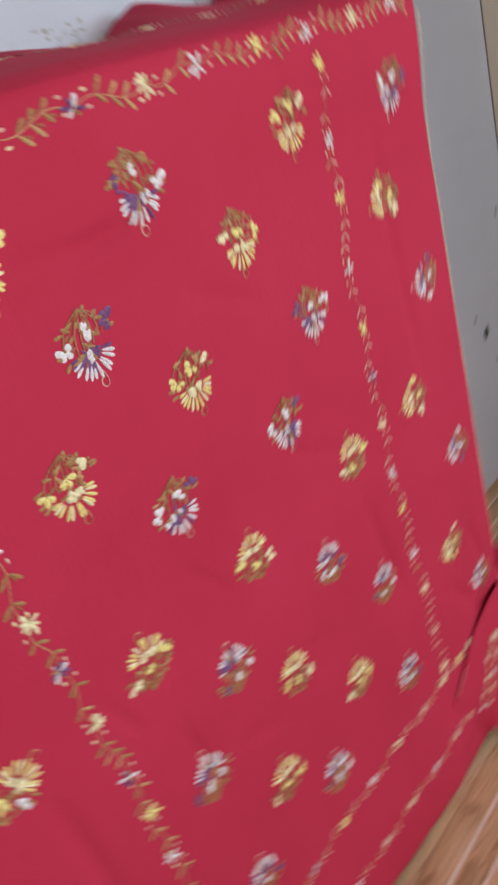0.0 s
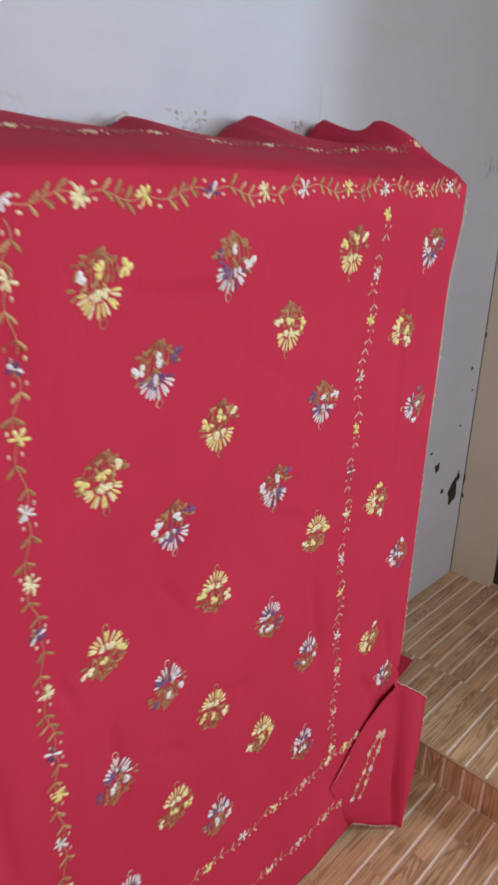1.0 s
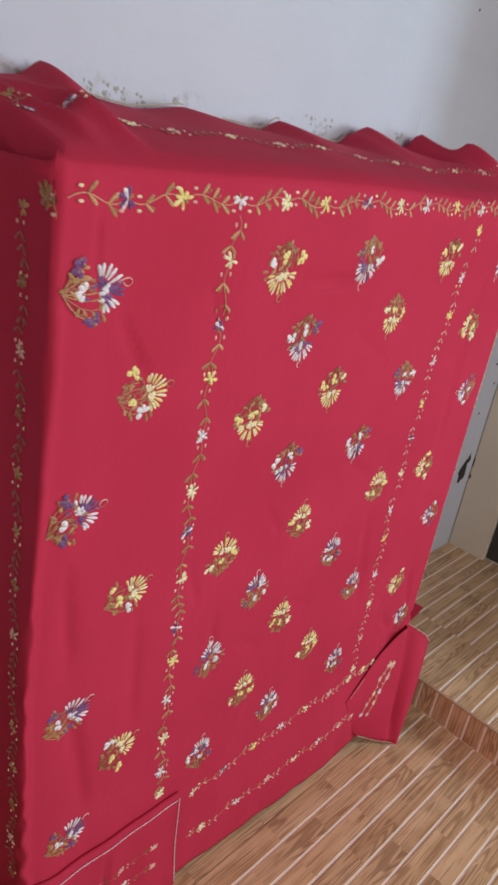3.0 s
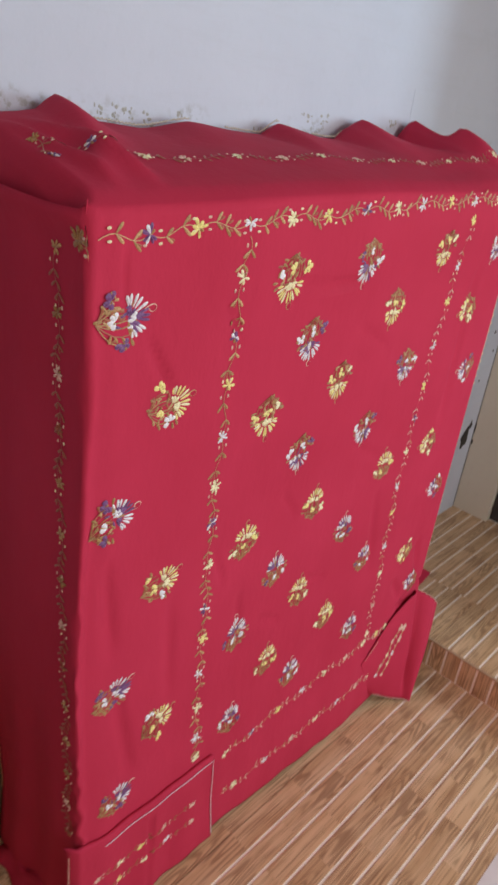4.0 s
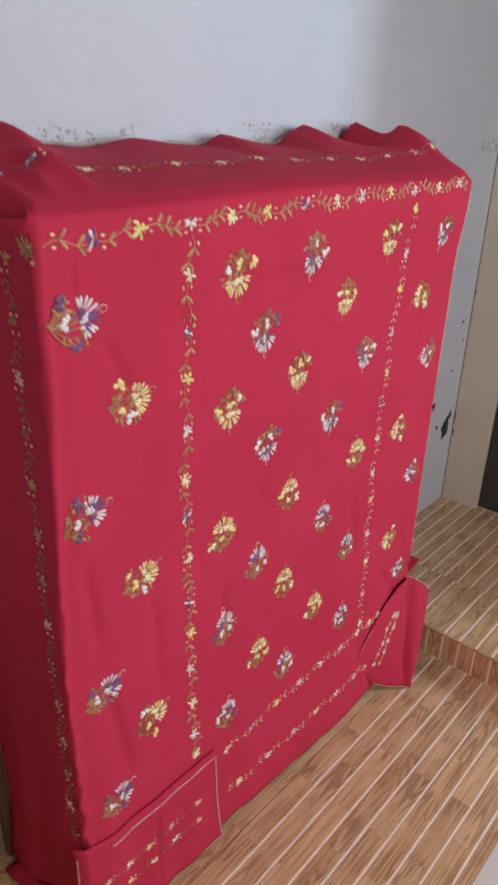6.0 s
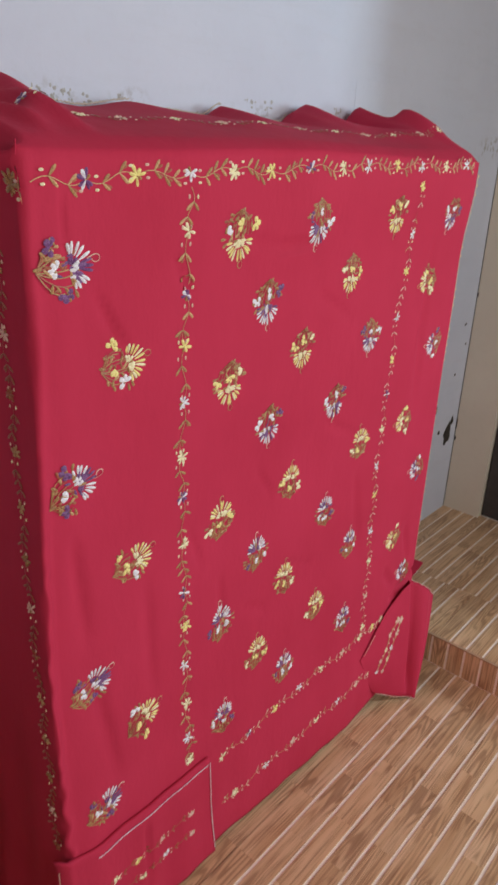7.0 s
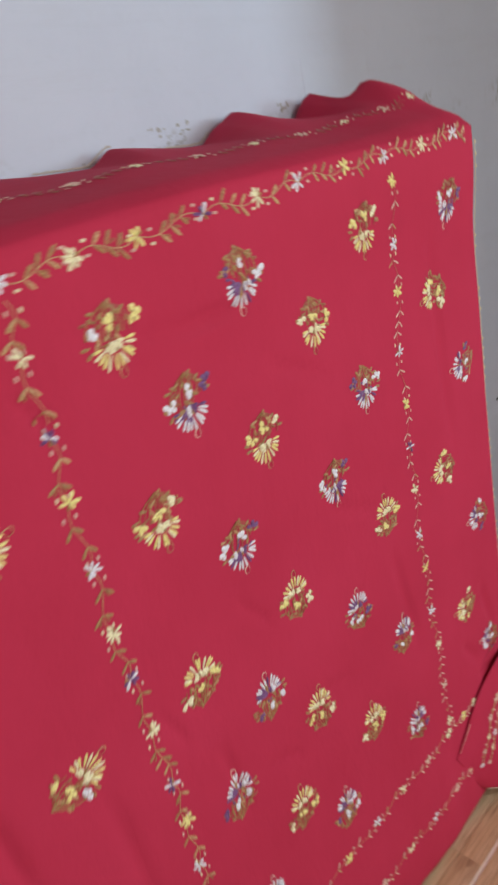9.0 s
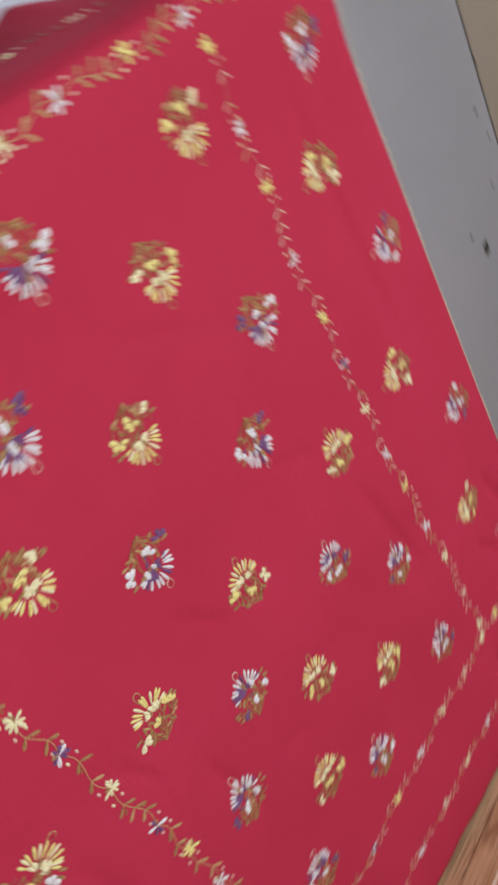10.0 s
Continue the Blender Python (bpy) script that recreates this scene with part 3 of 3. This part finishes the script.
# ---- embroidery ----
def petal(bm, to, x, y, turn, length, wide, mat, high=0.0016, tip=0.6):
    """A satin-stitched petal that starts at (x, y) and points along turn (degrees)."""
    c, s = math.cos(radians(turn)), math.sin(radians(turn))
    ring = []
    for k in range(9):
        a = 2 * math.pi * k / 9
        u = 0.5 - 0.5 * math.cos(a)
        w = 0.5 * wide * math.sin(a) * (0.75 + tip * (u - 0.4))
        ring.append(bm.verts.new(to(x + c * u * length - s * w, y + s * u * length + c * w, 0.0002)))
    mid = bm.verts.new(to(x + c * 0.55 * length, y + s * 0.55 * length, high))
    for k in range(9):
        bm.faces.new((mid, ring[k], ring[(k + 1) % 9])).material_index = mat


def stem(bm, to, points, wide, mat, high=0.0011):
    left, right = [], []
    for k, (x, y) in enumerate(points):
        ax, ay = points[max(k - 1, 0)]
        bx, by = points[min(k + 1, len(points) - 1)]
        d = math.hypot(bx - ax, by - ay) or 1.0
        nx, ny = -(by - ay) / d * wide / 2, (bx - ax) / d * wide / 2
        left.append(bm.verts.new(to(x + nx, y + ny, 0.0003)))
        right.append(bm.verts.new(to(x - nx, y - ny, high)))
    for k in range(len(points) - 1):
        bm.faces.new((left[k], left[k + 1], right[k + 1], right[k])).material_index = mat


def bouquet(parent, surface, x, z, turn, size, kind, seed):
    """A bouquet whose fan points along turn (degrees; -90 is down), as a part with its flowers under it."""
    rng = random.Random(seed)
    c, s = math.cos(radians(turn + 90)) * size, math.sin(radians(turn + 90)) * size
    flip = -1 if (seed * 7) % 3 == 0 else 1

    def to(u, v, h):
        return surface(x + c * u * flip - s * v, z + s * u * flip + c * v, h)

    outer, inner, flowers = {
        "y": (YE, CR, (YE, YE, CR)), "yw": (YE, CR, (WH, YE, YE)), "w": (WH, PU, (WH, WH, PU)), "wp": (WH, PU, (PU, WH, PU))}[kind]
    bm = bmesh.new()
    root = (0.05, 0.46)
    for k in range(8):
        a = -1 + 2 * k / 7
        end = (0.27 * a + rng.uniform(-0.04, 0.04), 0.06 - 0.10 * (1 - abs(a)) + rng.uniform(-0.05, 0.08))
        bend = 0.12 * a
        line = [(root[0] + (end[0] - root[0]) * q + bend * math.sin(math.pi * q), root[1] + (end[1] - root[1]) * q) for q in (0, 0.25, 0.5, 0.75, 1)]
        stem(bm, to, line, 0.017, BR if k % 3 == 1 else OL, 0.0007)
        for q in (1, 2, 3):
            if rng.random() < 0.65:
                petal(bm, to, *line[q], math.degrees(math.atan2(end[1] - root[1], end[0] - root[0])) + rng.choice((-42, 42)) + rng.uniform(-12, 12),
                      rng.uniform(0.10, 0.15), 0.058, rng.choice((OL, OL, TA, BR)), 0.0013)
    for k in range(6):
        petal(bm, to, rng.uniform(-0.20, 0.20), rng.uniform(-0.14, 0.16), rng.uniform(0, 360), rng.uniform(0.10, 0.17), 0.055, PU if kind[0] == "w" and k % 3 else rng.choice((BR, OL, TA)), 0.0012)
    for u, v, a in ((-0.36, 0.02, 170), (-0.33, -0.04, 205), (0.36, 0.12, 10), (0.08, 0.36, 75), (-0.16, 0.26, 150), (0.20, 0.28, 40)):
        petal(bm, to, u * 0.85, v, a + rng.uniform(-20, 20), 0.13, 0.060, OL, 0.0016)
    thing = part("bouquet", bm, THREADS, parent, "embroidered yellow bouquet with brown stems" if kind[0] == "y" else "embroidered white and purple bouquet with brown stems")
    bm = bmesh.new()
    # the looped tendril at the tip of the fan
    curl = [(0.02, -0.26), (0.06, -0.34), (0.075, -0.42)]
    curl += [(0.025 + 0.05 * math.cos(a), -0.44 - 0.062 * math.sin(a)) for a in (k * 0.44 for k in range(12))]
    stem(bm, to, curl, 0.0125, PK if kind[0] == "w" else TA)
    n = 12
    gone = rng.sample(range(n), 2)
    for k in range(n):
        a = -176 + 172 * k / (n - 1) + rng.uniform(-4, 4)
        reach = 0.145 + 0.055 * math.sin(math.pi * k / (n - 1)) + rng.uniform(-0.015, 0.015)
        colour = outer
        if kind == "wp" and k in (4, 5, 6) or kind == "w" and k in gone:
            colour = PU
        elif kind[0] == "y" and k % 3 == 1:
            colour = CR
        petal(bm, to, 0.15 * math.cos(radians(a)), -0.05 + 0.12 * math.sin(radians(a)), a, reach * 1.08, 0.055, colour, 0.0022, 0.7)
    lean = rng.choice((-1, 1))
    for k in range(8):
        a = -170 + 160 * k / 7 + rng.uniform(-6, 6)
        far = kind[0] == "w" and (k - 3.5) * lean > 0
        petal(bm, to, 0.03 * math.cos(radians(a)), -0.02 + 0.03 * math.sin(radians(a)), a, rng.uniform(0.22, 0.27) if far else rng.uniform(0.10, 0.15), 0.085 if far else 0.06, inner if k % 4 else OL, 0.0019 if far else 0.0026, 0.8)
    for k in range(4):
        petal(bm, to, rng.uniform(-0.16, 0.02), rng.uniform(-0.06, 0.03), rng.uniform(-120, -60), rng.uniform(0.10, 0.14), 0.085, WH if kind[0] == "w" else CR, 0.0034)
    part("flower_fan", bm, THREADS, thing)
    for (u, v), colour in zip(((-0.29, 0.08), (0.03, 0.17), (0.34, 0.20)), flowers):
        bm = bmesh.new()
        u, v = u + rng.uniform(-0.04, 0.04), v + rng.uniform(-0.03, 0.05)
        way = rng.uniform(0, 360)
        for k in range(rng.choice((2, 3, 3, 4))):
            petal(bm, to, u, v, way + 62 * k + rng.uniform(-12, 12), rng.uniform(0.11, 0.145), rng.uniform(0.085, 0.115), colour, 0.0024, 0.8)
        petal(bm, to, u, v, way + 180, 0.05, 0.05, OL, 0.0026)
        part("blossom", bm, THREADS, thing)
    return thing


def front_at(x, z, h):
    return Vector((x, front_y(x, z) - 0.0006 - h, z))


def left_at(y, z, h):
    y = max(y, 0.002)
    p = skirt_point(DEEP - max(y, R + 0.001), min(1, max(0, (z - 0.01) / 1.61)))
    return Vector((p.x - 0.0008 - h, y, z))


def top_at(x, y, h):
    return Vector((x, y, top_z(x, y) + 0.0010 + h))


BOUQUETS = [  # x, z, way of the fan, size, colours
    (0.111, 1.473, 10, 0.118, "wp"), (0.208, 1.316, 12, 0.112, "yw"), (0.106, 1.131, 18, 0.118, "wp"), (0.223, 0.939, 22, 0.112, "yw"),
    (0.119, 0.715, 25, 0.118, "wp"), (0.230, 0.569, 25, 0.112, "yw"), (0.122, 0.419, 25, 0.112, "wp"),
    (0.451, 1.498, -85, 0.112, "yw"), (0.681, 1.513, -92, 0.112, "w"), (0.975, 1.520, -92, 0.106, "y"), (0.546, 1.372, -88, 0.112, "w"),
    (0.828, 1.402, -92, 0.108, "y"), (0.452, 1.230, -88, 0.112, "y"), (0.674, 1.260, -90, 0.110, "y"), (0.938, 1.248, -92, 0.106, "w"),
    (0.581, 1.111, -88, 0.112, "w"), (0.823, 1.106, -90, 0.108, "w"), (0.679, 0.950, 88, 0.110, "y"), (0.953, 0.972, 92, 0.106, "y"),
    (0.449, 0.940, 86, 0.112, "y"), (0.832, 0.816, 90, 0.108, "w"), (0.572, 0.805, 88, 0.112, "w"), (0.951, 0.676, 80, 0.106, "w"),
    (0.679, 0.689, 85, 0.110, "y"), (0.814, 0.543, 85, 0.106, "y"), (0.458, 0.676, 85, 0.110, "w"), (0.945, 0.432, 82, 0.106, "w"),
    (0.578, 0.528, 82, 0.110, "y"), (0.684, 0.421, 80, 0.108, "w"), (0.457, 0.412, 82, 0.108, "w"),
    (1.244, 1.517, -110, 0.106, "w"), (1.179, 1.358, 190, 0.106, "y"), (1.263, 1.181, 185, 0.106, "w"), (1.152, 0.980, 180, 0.106, "y"),
    (1.274, 0.797, 175, 0.106, "w"), (1.179, 0.594, 175, 0.106, "y"), (1.270, 0.442, 160, 0.106, "w"),
]
for n, (x, z, turn, size, kind) in enumerate(BOUQUETS):
    tagged(bouquet(cover, front_at, x, z, turn, size * 0.93, kind, n + 1), group="embroidered bouquets on the sheet")


def vine(parent, surface, flowers, seed, size=0.034, pale=False, dull=False, step=0.036, label="embroidered vine border with small flowers"):
    """A vine through places (a, b, colour) on a surface, a flower at each, with leaves and berries between."""
    rng = random.Random(seed)
    bm = bmesh.new()
    tones = (PK, TA) if pale else (BR, BR) if dull else (OL, TA)
    for k in range(len(flowers) - 1):
        (ax, ay, _), (bx, by, _) = flowers[k], flowers[k + 1]
        d = math.hypot(bx - ax, by - ay)
        ux, uy = (bx - ax) / d, (by - ay) / d
        wave = size * 0.20 * (-1) ** k
        way = math.degrees(math.atan2(uy, ux))

        def spot(q, o=0.0):
            off = wave * math.sin(2 * math.pi * q) + o
            return ax + (bx - ax) * q - uy * off, ay + (by - ay) * q + ux * off

        stem(bm, surface, [spot(q / 10) for q in range(11)], 0.0009 if pale else 0.0013, BR if dull else TA, 0.0006)
        pairs = max(2, round(d / step))
        for j in range(pairs):
            q = 0.32 + 0.34 * j / max(1, pairs - 1)
            for side in (-1, 1):
                petal(bm, surface, *spot(q), way + side * (48 + rng.uniform(-10, 10)), size * rng.uniform(0.46, 0.66), size * (0.13 if pale else 0.19), tones[0] if rng.random() < (0.72 if pale else 0.5) else tones[1], 0.0014)
                if rng.random() < 0.4 and not pale:
                    petal(bm, surface, *spot(q + 0.05, side * size * 0.1), way + side * 25, size * 0.35, size * 0.14, BR, 0.0011)
        for q in (0.16, 0.85):
            for side in (-1, 1):
                petal(bm, surface, *spot(q, side * size * 0.26), way, size * 0.22, size * 0.17, PK if rng.random() < 0.7 else CR, 0.0020, 0.0)
    line = part("vine_border", bm, THREADS, parent, label)
    for x, y, colour in flowers:
        if colour < 0:
            continue
        bm = bmesh.new()
        way = rng.uniform(0, 360)
        count = rng.choice((5, 6, 7))
        for k in range(count):
            shade = colour if colour != PU else (PU, WH, PU)[k % 3]
            petal(bm, surface, x, y, way + 300 / count * k + rng.uniform(-12, 12), size * rng.uniform(0.34, 0.52), size * rng.uniform(0.15, 0.23), shade, 0.0024, 0.8)
        petal(bm, surface, x, y, way + 320, size * 0.30, size * 0.16, OL, 0.0022)
        part("blossom", bm, THREADS, line)
    return line


vine(cover, front_at, [(0.062, 1.584, -1), (0.147, 1.588, PU), (0.232, 1.594, YE), (0.332, 1.600, WH), (0.429, 1.604, CR), (0.520, 1.608, YE), (0.632, 1.613, PU), (0.738, 1.617, CR),
                       (0.826, 1.621, WH), (0.940, 1.626, YE), (1.050, 1.627, WH), (1.169, 1.632, CR), (1.277, 1.634, WH), (1.318, 1.634, -1)], 11)
vine(cover, front_at, [(0.334, 1.580, -1), (0.334, 1.514, CR), (0.337, 1.411, PU), (0.334, 1.324, YE), (0.334, 1.222, WH), (0.336, 1.115, CR), (0.338, 1.030, PU), (0.347, 0.923, CR),
                       (0.347, 0.808, PU), (0.353, 0.724, YE), (0.344, 0.628, WH), (0.347, 0.523, CR), (0.346, 0.431, WH), (0.352, 0.362, CR)], 12, step=0.045)
vine(cover, front_at, [(1.068, 1.584, YE), (1.063, 1.478, WH), (1.066, 1.392, YE), (1.049, 1.280, WH), (1.050, 1.172, YE), (1.048, 1.08, PU), (1.048, 0.983, CR), (1.045, 0.876, WH),
                       (1.048, 0.789, YE), (1.051, 0.673, WH), (1.057, 0.570, CR), (1.058, 0.451, PK), (1.056, 0.345, CR)], 13, 0.030, pale=True, step=0.045)
vine(cover, front_at, [(0.456, 0.286, CR), (0.55, 0.295, PU), (0.65, 0.303, YE), (0.75, 0.309, WH), (0.85, 0.312, CR), (0.95, 0.314, PK), (1.04, 0.316, CR), (1.11, 0.316, YE), (1.16, 0.316, CR)], 14, 0.030, pale=True, step=0.045)
vine(cover, front_at, [(0.46, 0.124, -1), (0.51, 0.126, CR), (0.62, 0.136, WH), (0.73, 0.145, PK), (0.83, 0.150, CR), (0.93, 0.152, WH), (1.03, 0.153, PK), (1.10, 0.153, CR)], 15, 0.030, pale=True, step=0.045)
# the left side's shade is put into these duller thread colours
vine(cover, left_at, [(0.045 + 0.036 * smooth01(0.6, 1.4, 1.56 - 0.092 * k), 1.560 - 0.092 * k, (TA, OL, PK, BR, TA)[k % 5]) for k in range(14)], 16, 0.030, dull=True)
vine(cover, left_at, [(0.022, 1.580, OL), (-0.02, 1.583, -1)], 23, 0.042, label="embroidered olive flower at the folded corner")
vine(cover, top_at, [(0.085, 0.168, -1), (0.140, 0.134, PU), (0.225, 0.120, CR), (0.30, 0.114, PK), (0.42, 0.118, CR), (0.53, 0.114, PK), (0.64, 0.116, CR), (0.76, 0.114, PK), (0.88, 0.112, CR),
                     (1.0, 0.110, PK), (1.12, 0.108, CR), (1.24, 0.104, PK), (1.33, 0.100, CR)], 17, 0.026, dull=True)


vine(cover, top_at, [(0.080, 0.185, OL), (0.077, 0.128, PU)], 20, 0.022, dull=True)
vine(turned_hem, strip_point, [(0.070, 0.205, PK), (0.13, 0.200, CR), (0.19, 0.196, YE), (0.26, 0.200, PK), (0.345, 0.205, PK)], 18, 0.024, dull=True)
vine(turned_hem, strip_point, [(0.065, 0.145, CR), (0.13, 0.140, YE), (0.20, 0.138, CR), (0.27, 0.138, WH), (0.348, 0.138, PK)], 19, 0.024, dull=True)


def flap_at(a, b, h):
    return flap_point(a, b, h + 0.0008)


def flap_vine(places, seed):
    """The short vines on the flap, laid out in its own run and rise."""
    rng = random.Random(seed)
    bm = bmesh.new()
    for (a, b, colour), (c, d, _) in zip(places, places[1:] + places[-1:]):
        stem(bm, flap_at, [(a + (c - a) * q / 4, b + (d - b) * q / 4) for q in range(5)], 0.007, TA)
        for k in range(4):
            petal(bm, flap_at, a + (c - a) * k / 4, b + (d - b) * k / 4, rng.uniform(0, 360), 0.034, 0.014, TA if k % 2 else PK, 0.0014)
        for k in range(5):
            petal(bm, flap_at, a, b, 72 * k + rng.uniform(-9, 9), 0.030, 0.022, colour, 0.0022)
    return part("vine_border", bm, THREADS, flap, "short embroidered vine with small flowers")


flap_vine([(0.17, 0.44, WH), (0.25, 0.55, PK), (0.36, 0.62, CR), (0.45, 0.73, PK), (0.56, 0.79, PK)], 21)
flap_vine([(0.26, 0.39, PK), (0.37, 0.50, CR), (0.45, 0.59, WH), (0.55, 0.68, PK), (0.60, 0.76, PK)], 22)

# ---- chipped plaster on the walls ----
WALL_BACK = bpy.data.objects["wall_back"]


def chip(parent, mat, flat, places, seed):
    """A ragged shallow patch of chipped plaster or a spot of mould."""
    rng = random.Random(seed)
    for u, z, wide, high in places:
        bm = bmesh.new()
        n = 14
        outer, inner = [], []
        for k in range(n):
            a = 2 * math.pi * k / n
            q = rng.uniform(0.65, 1.15)
            outer.append(bm.verts.new(flat(u + 0.5 * wide * q * math.cos(a), z + 0.5 * high * q * math.sin(a), 0.0006)))
            inner.append(bm.verts.new(flat(u + 0.4 * wide * q * math.cos(a), z + 0.4 * high * q * math.sin(a), 0.0018)))
        mid = bm.verts.new(flat(u, z, 0.0018 + rng.uniform(0.0, 0.0008)))
        for k in range(n):
            bm.faces.new((outer[k], outer[(k + 1) % n], inner[(k + 1) % n], inner[k]))
            bm.faces.new((inner[k], inner[(k + 1) % n], mid))
        part("wall_spot", bm, mat, parent, "dark wall spot of chipped plaster or mould")


def back_flat(u, z, h):
    return Vector((u, BACK - h, z))


def right_flat(u, z, h):
    return Vector((RIGHT - h, u, z))


chip(WALL_BACK, HOLE, back_flat, [(2.315, 0.520, 0.085, 0.125), (2.345, 0.575, 0.03, 0.05), (2.16, 0.662, 0.040, 0.040), (2.225, 0.545, 0.022, 0.022), (2.10, 0.735, 0.016, 0.012),
                                  (1.509, 2.106, 0.008, 0.006), (2.30, 0.80, 0.014, 0.012), (2.36, 0.93, 0.014, 0.012), (2.33, 1.02, 0.02, 0.014)], 31)
MOULD = speckled_material("grey_mould", (0.31, 0.31, 0.28), (0.48, 0.48, 0.46), 0.9, 160)
rng = random.Random(41)
for u, z, wide, high, count in ((0.318, 1.728, 0.02, 0.020, 3), (0.352, 1.736, 0.012, 0.008, 1), (0.350, 1.716, 0.02, 0.016, 3), (0.382, 1.722, 0.022, 0.024, 4), (0.430, 1.718, 0.03, 0.022, 4),
                             (0.50, 1.732, 0.03, 0.010, 2), (0.729, 1.716, 0.03, 0.014, 3), (0.90, 1.752, 0.05, 0.02, 4), (0.962, 1.752, 0.03, 0.022, 4), (1.258, 1.764, 0.035, 0.022, 4)):
    chip(WALL_BACK, MOULD, lambda u, z, h: Vector((u, BACK - 0.0003 - 0.2 * h, z)), [(u + rng.uniform(-0.5, 0.5) * wide, z + rng.uniform(-0.5, 0.5) * high, rng.uniform(0.003, 0.010), rng.uniform(0.003, 0.009)) for _ in range(2 * count)], 50 + int(u * 100))
chip(wall_right, HOLE, right_flat, [(0.369, 0.476, 0.010, 0.022), (0.371, 1.138, 0.008, 0.020), (0.312, 1.478, 0.010, 0.014), (0.372, 0.545, 0.008, 0.06)], 32)
PATCH = paint_material("fresh_plaster", (0.555, 0.602, 0.705), (0.61, 0.657, 0.76), (0.47, 0.495, 0.54))
bm = bmesh.new()
box(bm, 1.338, 1.580, BACK - 0.0007, BACK + 0.01, 1.74, 1.852, 0.0004)
part("plaster_patch", bm, PATCH, WALL_BACK, "smoother paler patch of plaster")
# dark open joint in the corner of the walls
boxes("corner_joint", [(RIGHT - 0.0018, RIGHT - 0.0005, BACK - 0.0018, BACK - 0.0005, STEP_Z, 2.3)], HOLE, 0.0, WALL_BACK)

# ---- strip tiles of floor, landing and riser ----
PITCH, GAP = 0.0617, 0.0078
LINE_Y = -0.104
SHAPES = {}


def strip_mesh(long, wide, thick):
    key = (round(long, 3), round(wide, 4), round(thick, 4))
    if key not in SHAPES:
        bm = bmesh.new()
        c = 0.0004
        lo = [bm.verts.new((sx * long / 2, sy * wide / 2, -thick)) for sx, sy in ((-1, -1), (1, -1), (1, 1), (-1, 1))]
        md = [bm.verts.new((sx * long / 2, sy * wide / 2, -c)) for sx, sy in ((-1, -1), (1, -1), (1, 1), (-1, 1))]
        hi = [bm.verts.new((sx * (long / 2 - c), sy * (wide / 2 - c), 0)) for sx, sy in ((-1, -1), (1, -1), (1, 1), (-1, 1))]
        for k in range(4):
            j = (k + 1) % 4
            bm.faces.new((lo[k], lo[j], md[j], md[k]))
            bm.faces.new((md[k], md[j], hi[j], hi[k]))
        bm.faces.new(hi)
        mesh = bpy.data.meshes.new("floor_strip")
        bm.normal_update()
        bm.to_mesh(mesh)
        bm.free()
        mesh.materials.append(WOOD_TILE)
        SHAPES[key] = mesh
    return SHAPES[key]


def strip(parent, x0, x1, y0, y1, z, thick=0.006):
    ob = new("floor_strip", strip_mesh(x1 - x0, y1 - y0, thick))
    ob.location = ((x0 + x1) / 2, (y0 + y1) / 2, z)
    ob.parent = parent
    return ob


rng = random.Random(5)
k = 0
y = LINE_Y + GAP / 2 + 8 * PITCH
while y + PITCH > EDGE_Y:
    y0, y1 = max(y, EDGE_Y), min(y + PITCH - (GAP if y < LINE_Y else 0.0015), BACK - 0.002)
    if y > LINE_Y + 0.02:
        y0 -= GAP / 2
    if y1 - y0 > 0.012:
        joints = [LEFT + 0.003] + [0.472 - 0.249 * j + 0.13 * (k % 2) * (k > 8) for j in range(7, -4, -1)]
        joints = [j for j in joints if LEFT <= j < STEP_X - 0.09] + [STEP_X]
        for a, b in zip(joints, joints[1:]):
            if b - a > 0.02:
                strip(floor, a, b - 0.0001, y0, y1, 0.0)
    y -= PITCH
    k += 1
# pale joints of the landing's two rows of tiles; every sixth joint is a bare butt joint
NEAR_Y, NEAR_PITCH, FAR_Y, FAR_PITCH = -0.0015, 0.0597, -0.0125, 0.0565
for first, pitch, spans, bare in ((NEAR_Y, NEAR_PITCH, ((STEP_X + 0.008, 1.786),), 5), (FAR_Y, FAR_PITCH, ((1.788, 2.09), (2.092, RIGHT + 0.029)), -1)):
    for k in range(-22, 8):
        low, top = first + pitch * k, first + pitch * (k + 1)
        y0 = low + (0.0004 if k % 6 == bare else GAP / 2)
        y1 = min(top - (0.0004 if (k + 1) % 6 == bare else GAP / 2), BACK - 0.002)
        if y0 > -1.25 and y1 - y0 > 0.012:
            for a, b in spans:
                strip(landing, a, b, y0, y1, STEP_Z)
# riser pieces, upright under the nosing
for k in range(-20, 7):
    y, y1 = NEAR_Y + NEAR_PITCH * k + GAP / 2, NEAR_Y + NEAR_PITCH * (k + 1) - GAP / 2
    ob = new("riser_tile", strip_mesh(STEP_Z - 0.008, min(y1, BACK - 0.002) - y, 0.006))
    ob.matrix_world = Matrix.Translation((STEP_X - 0.0007, (y + min(y1, BACK - 0.002)) / 2, STEP_Z / 2 - 0.002)) @ Matrix.Rotation(radians(-90), 4, "Y")
    ob.parent = landing
bm = bmesh.new()
box(bm, STEP_X - 0.003, STEP_X + 0.007, -1.25, BACK - 0.002, STEP_Z - 0.006, STEP_Z + 0.0004, 0.0015)
part("nosing_trim", bm, NOSING, landing, "pale worn edge of the step")
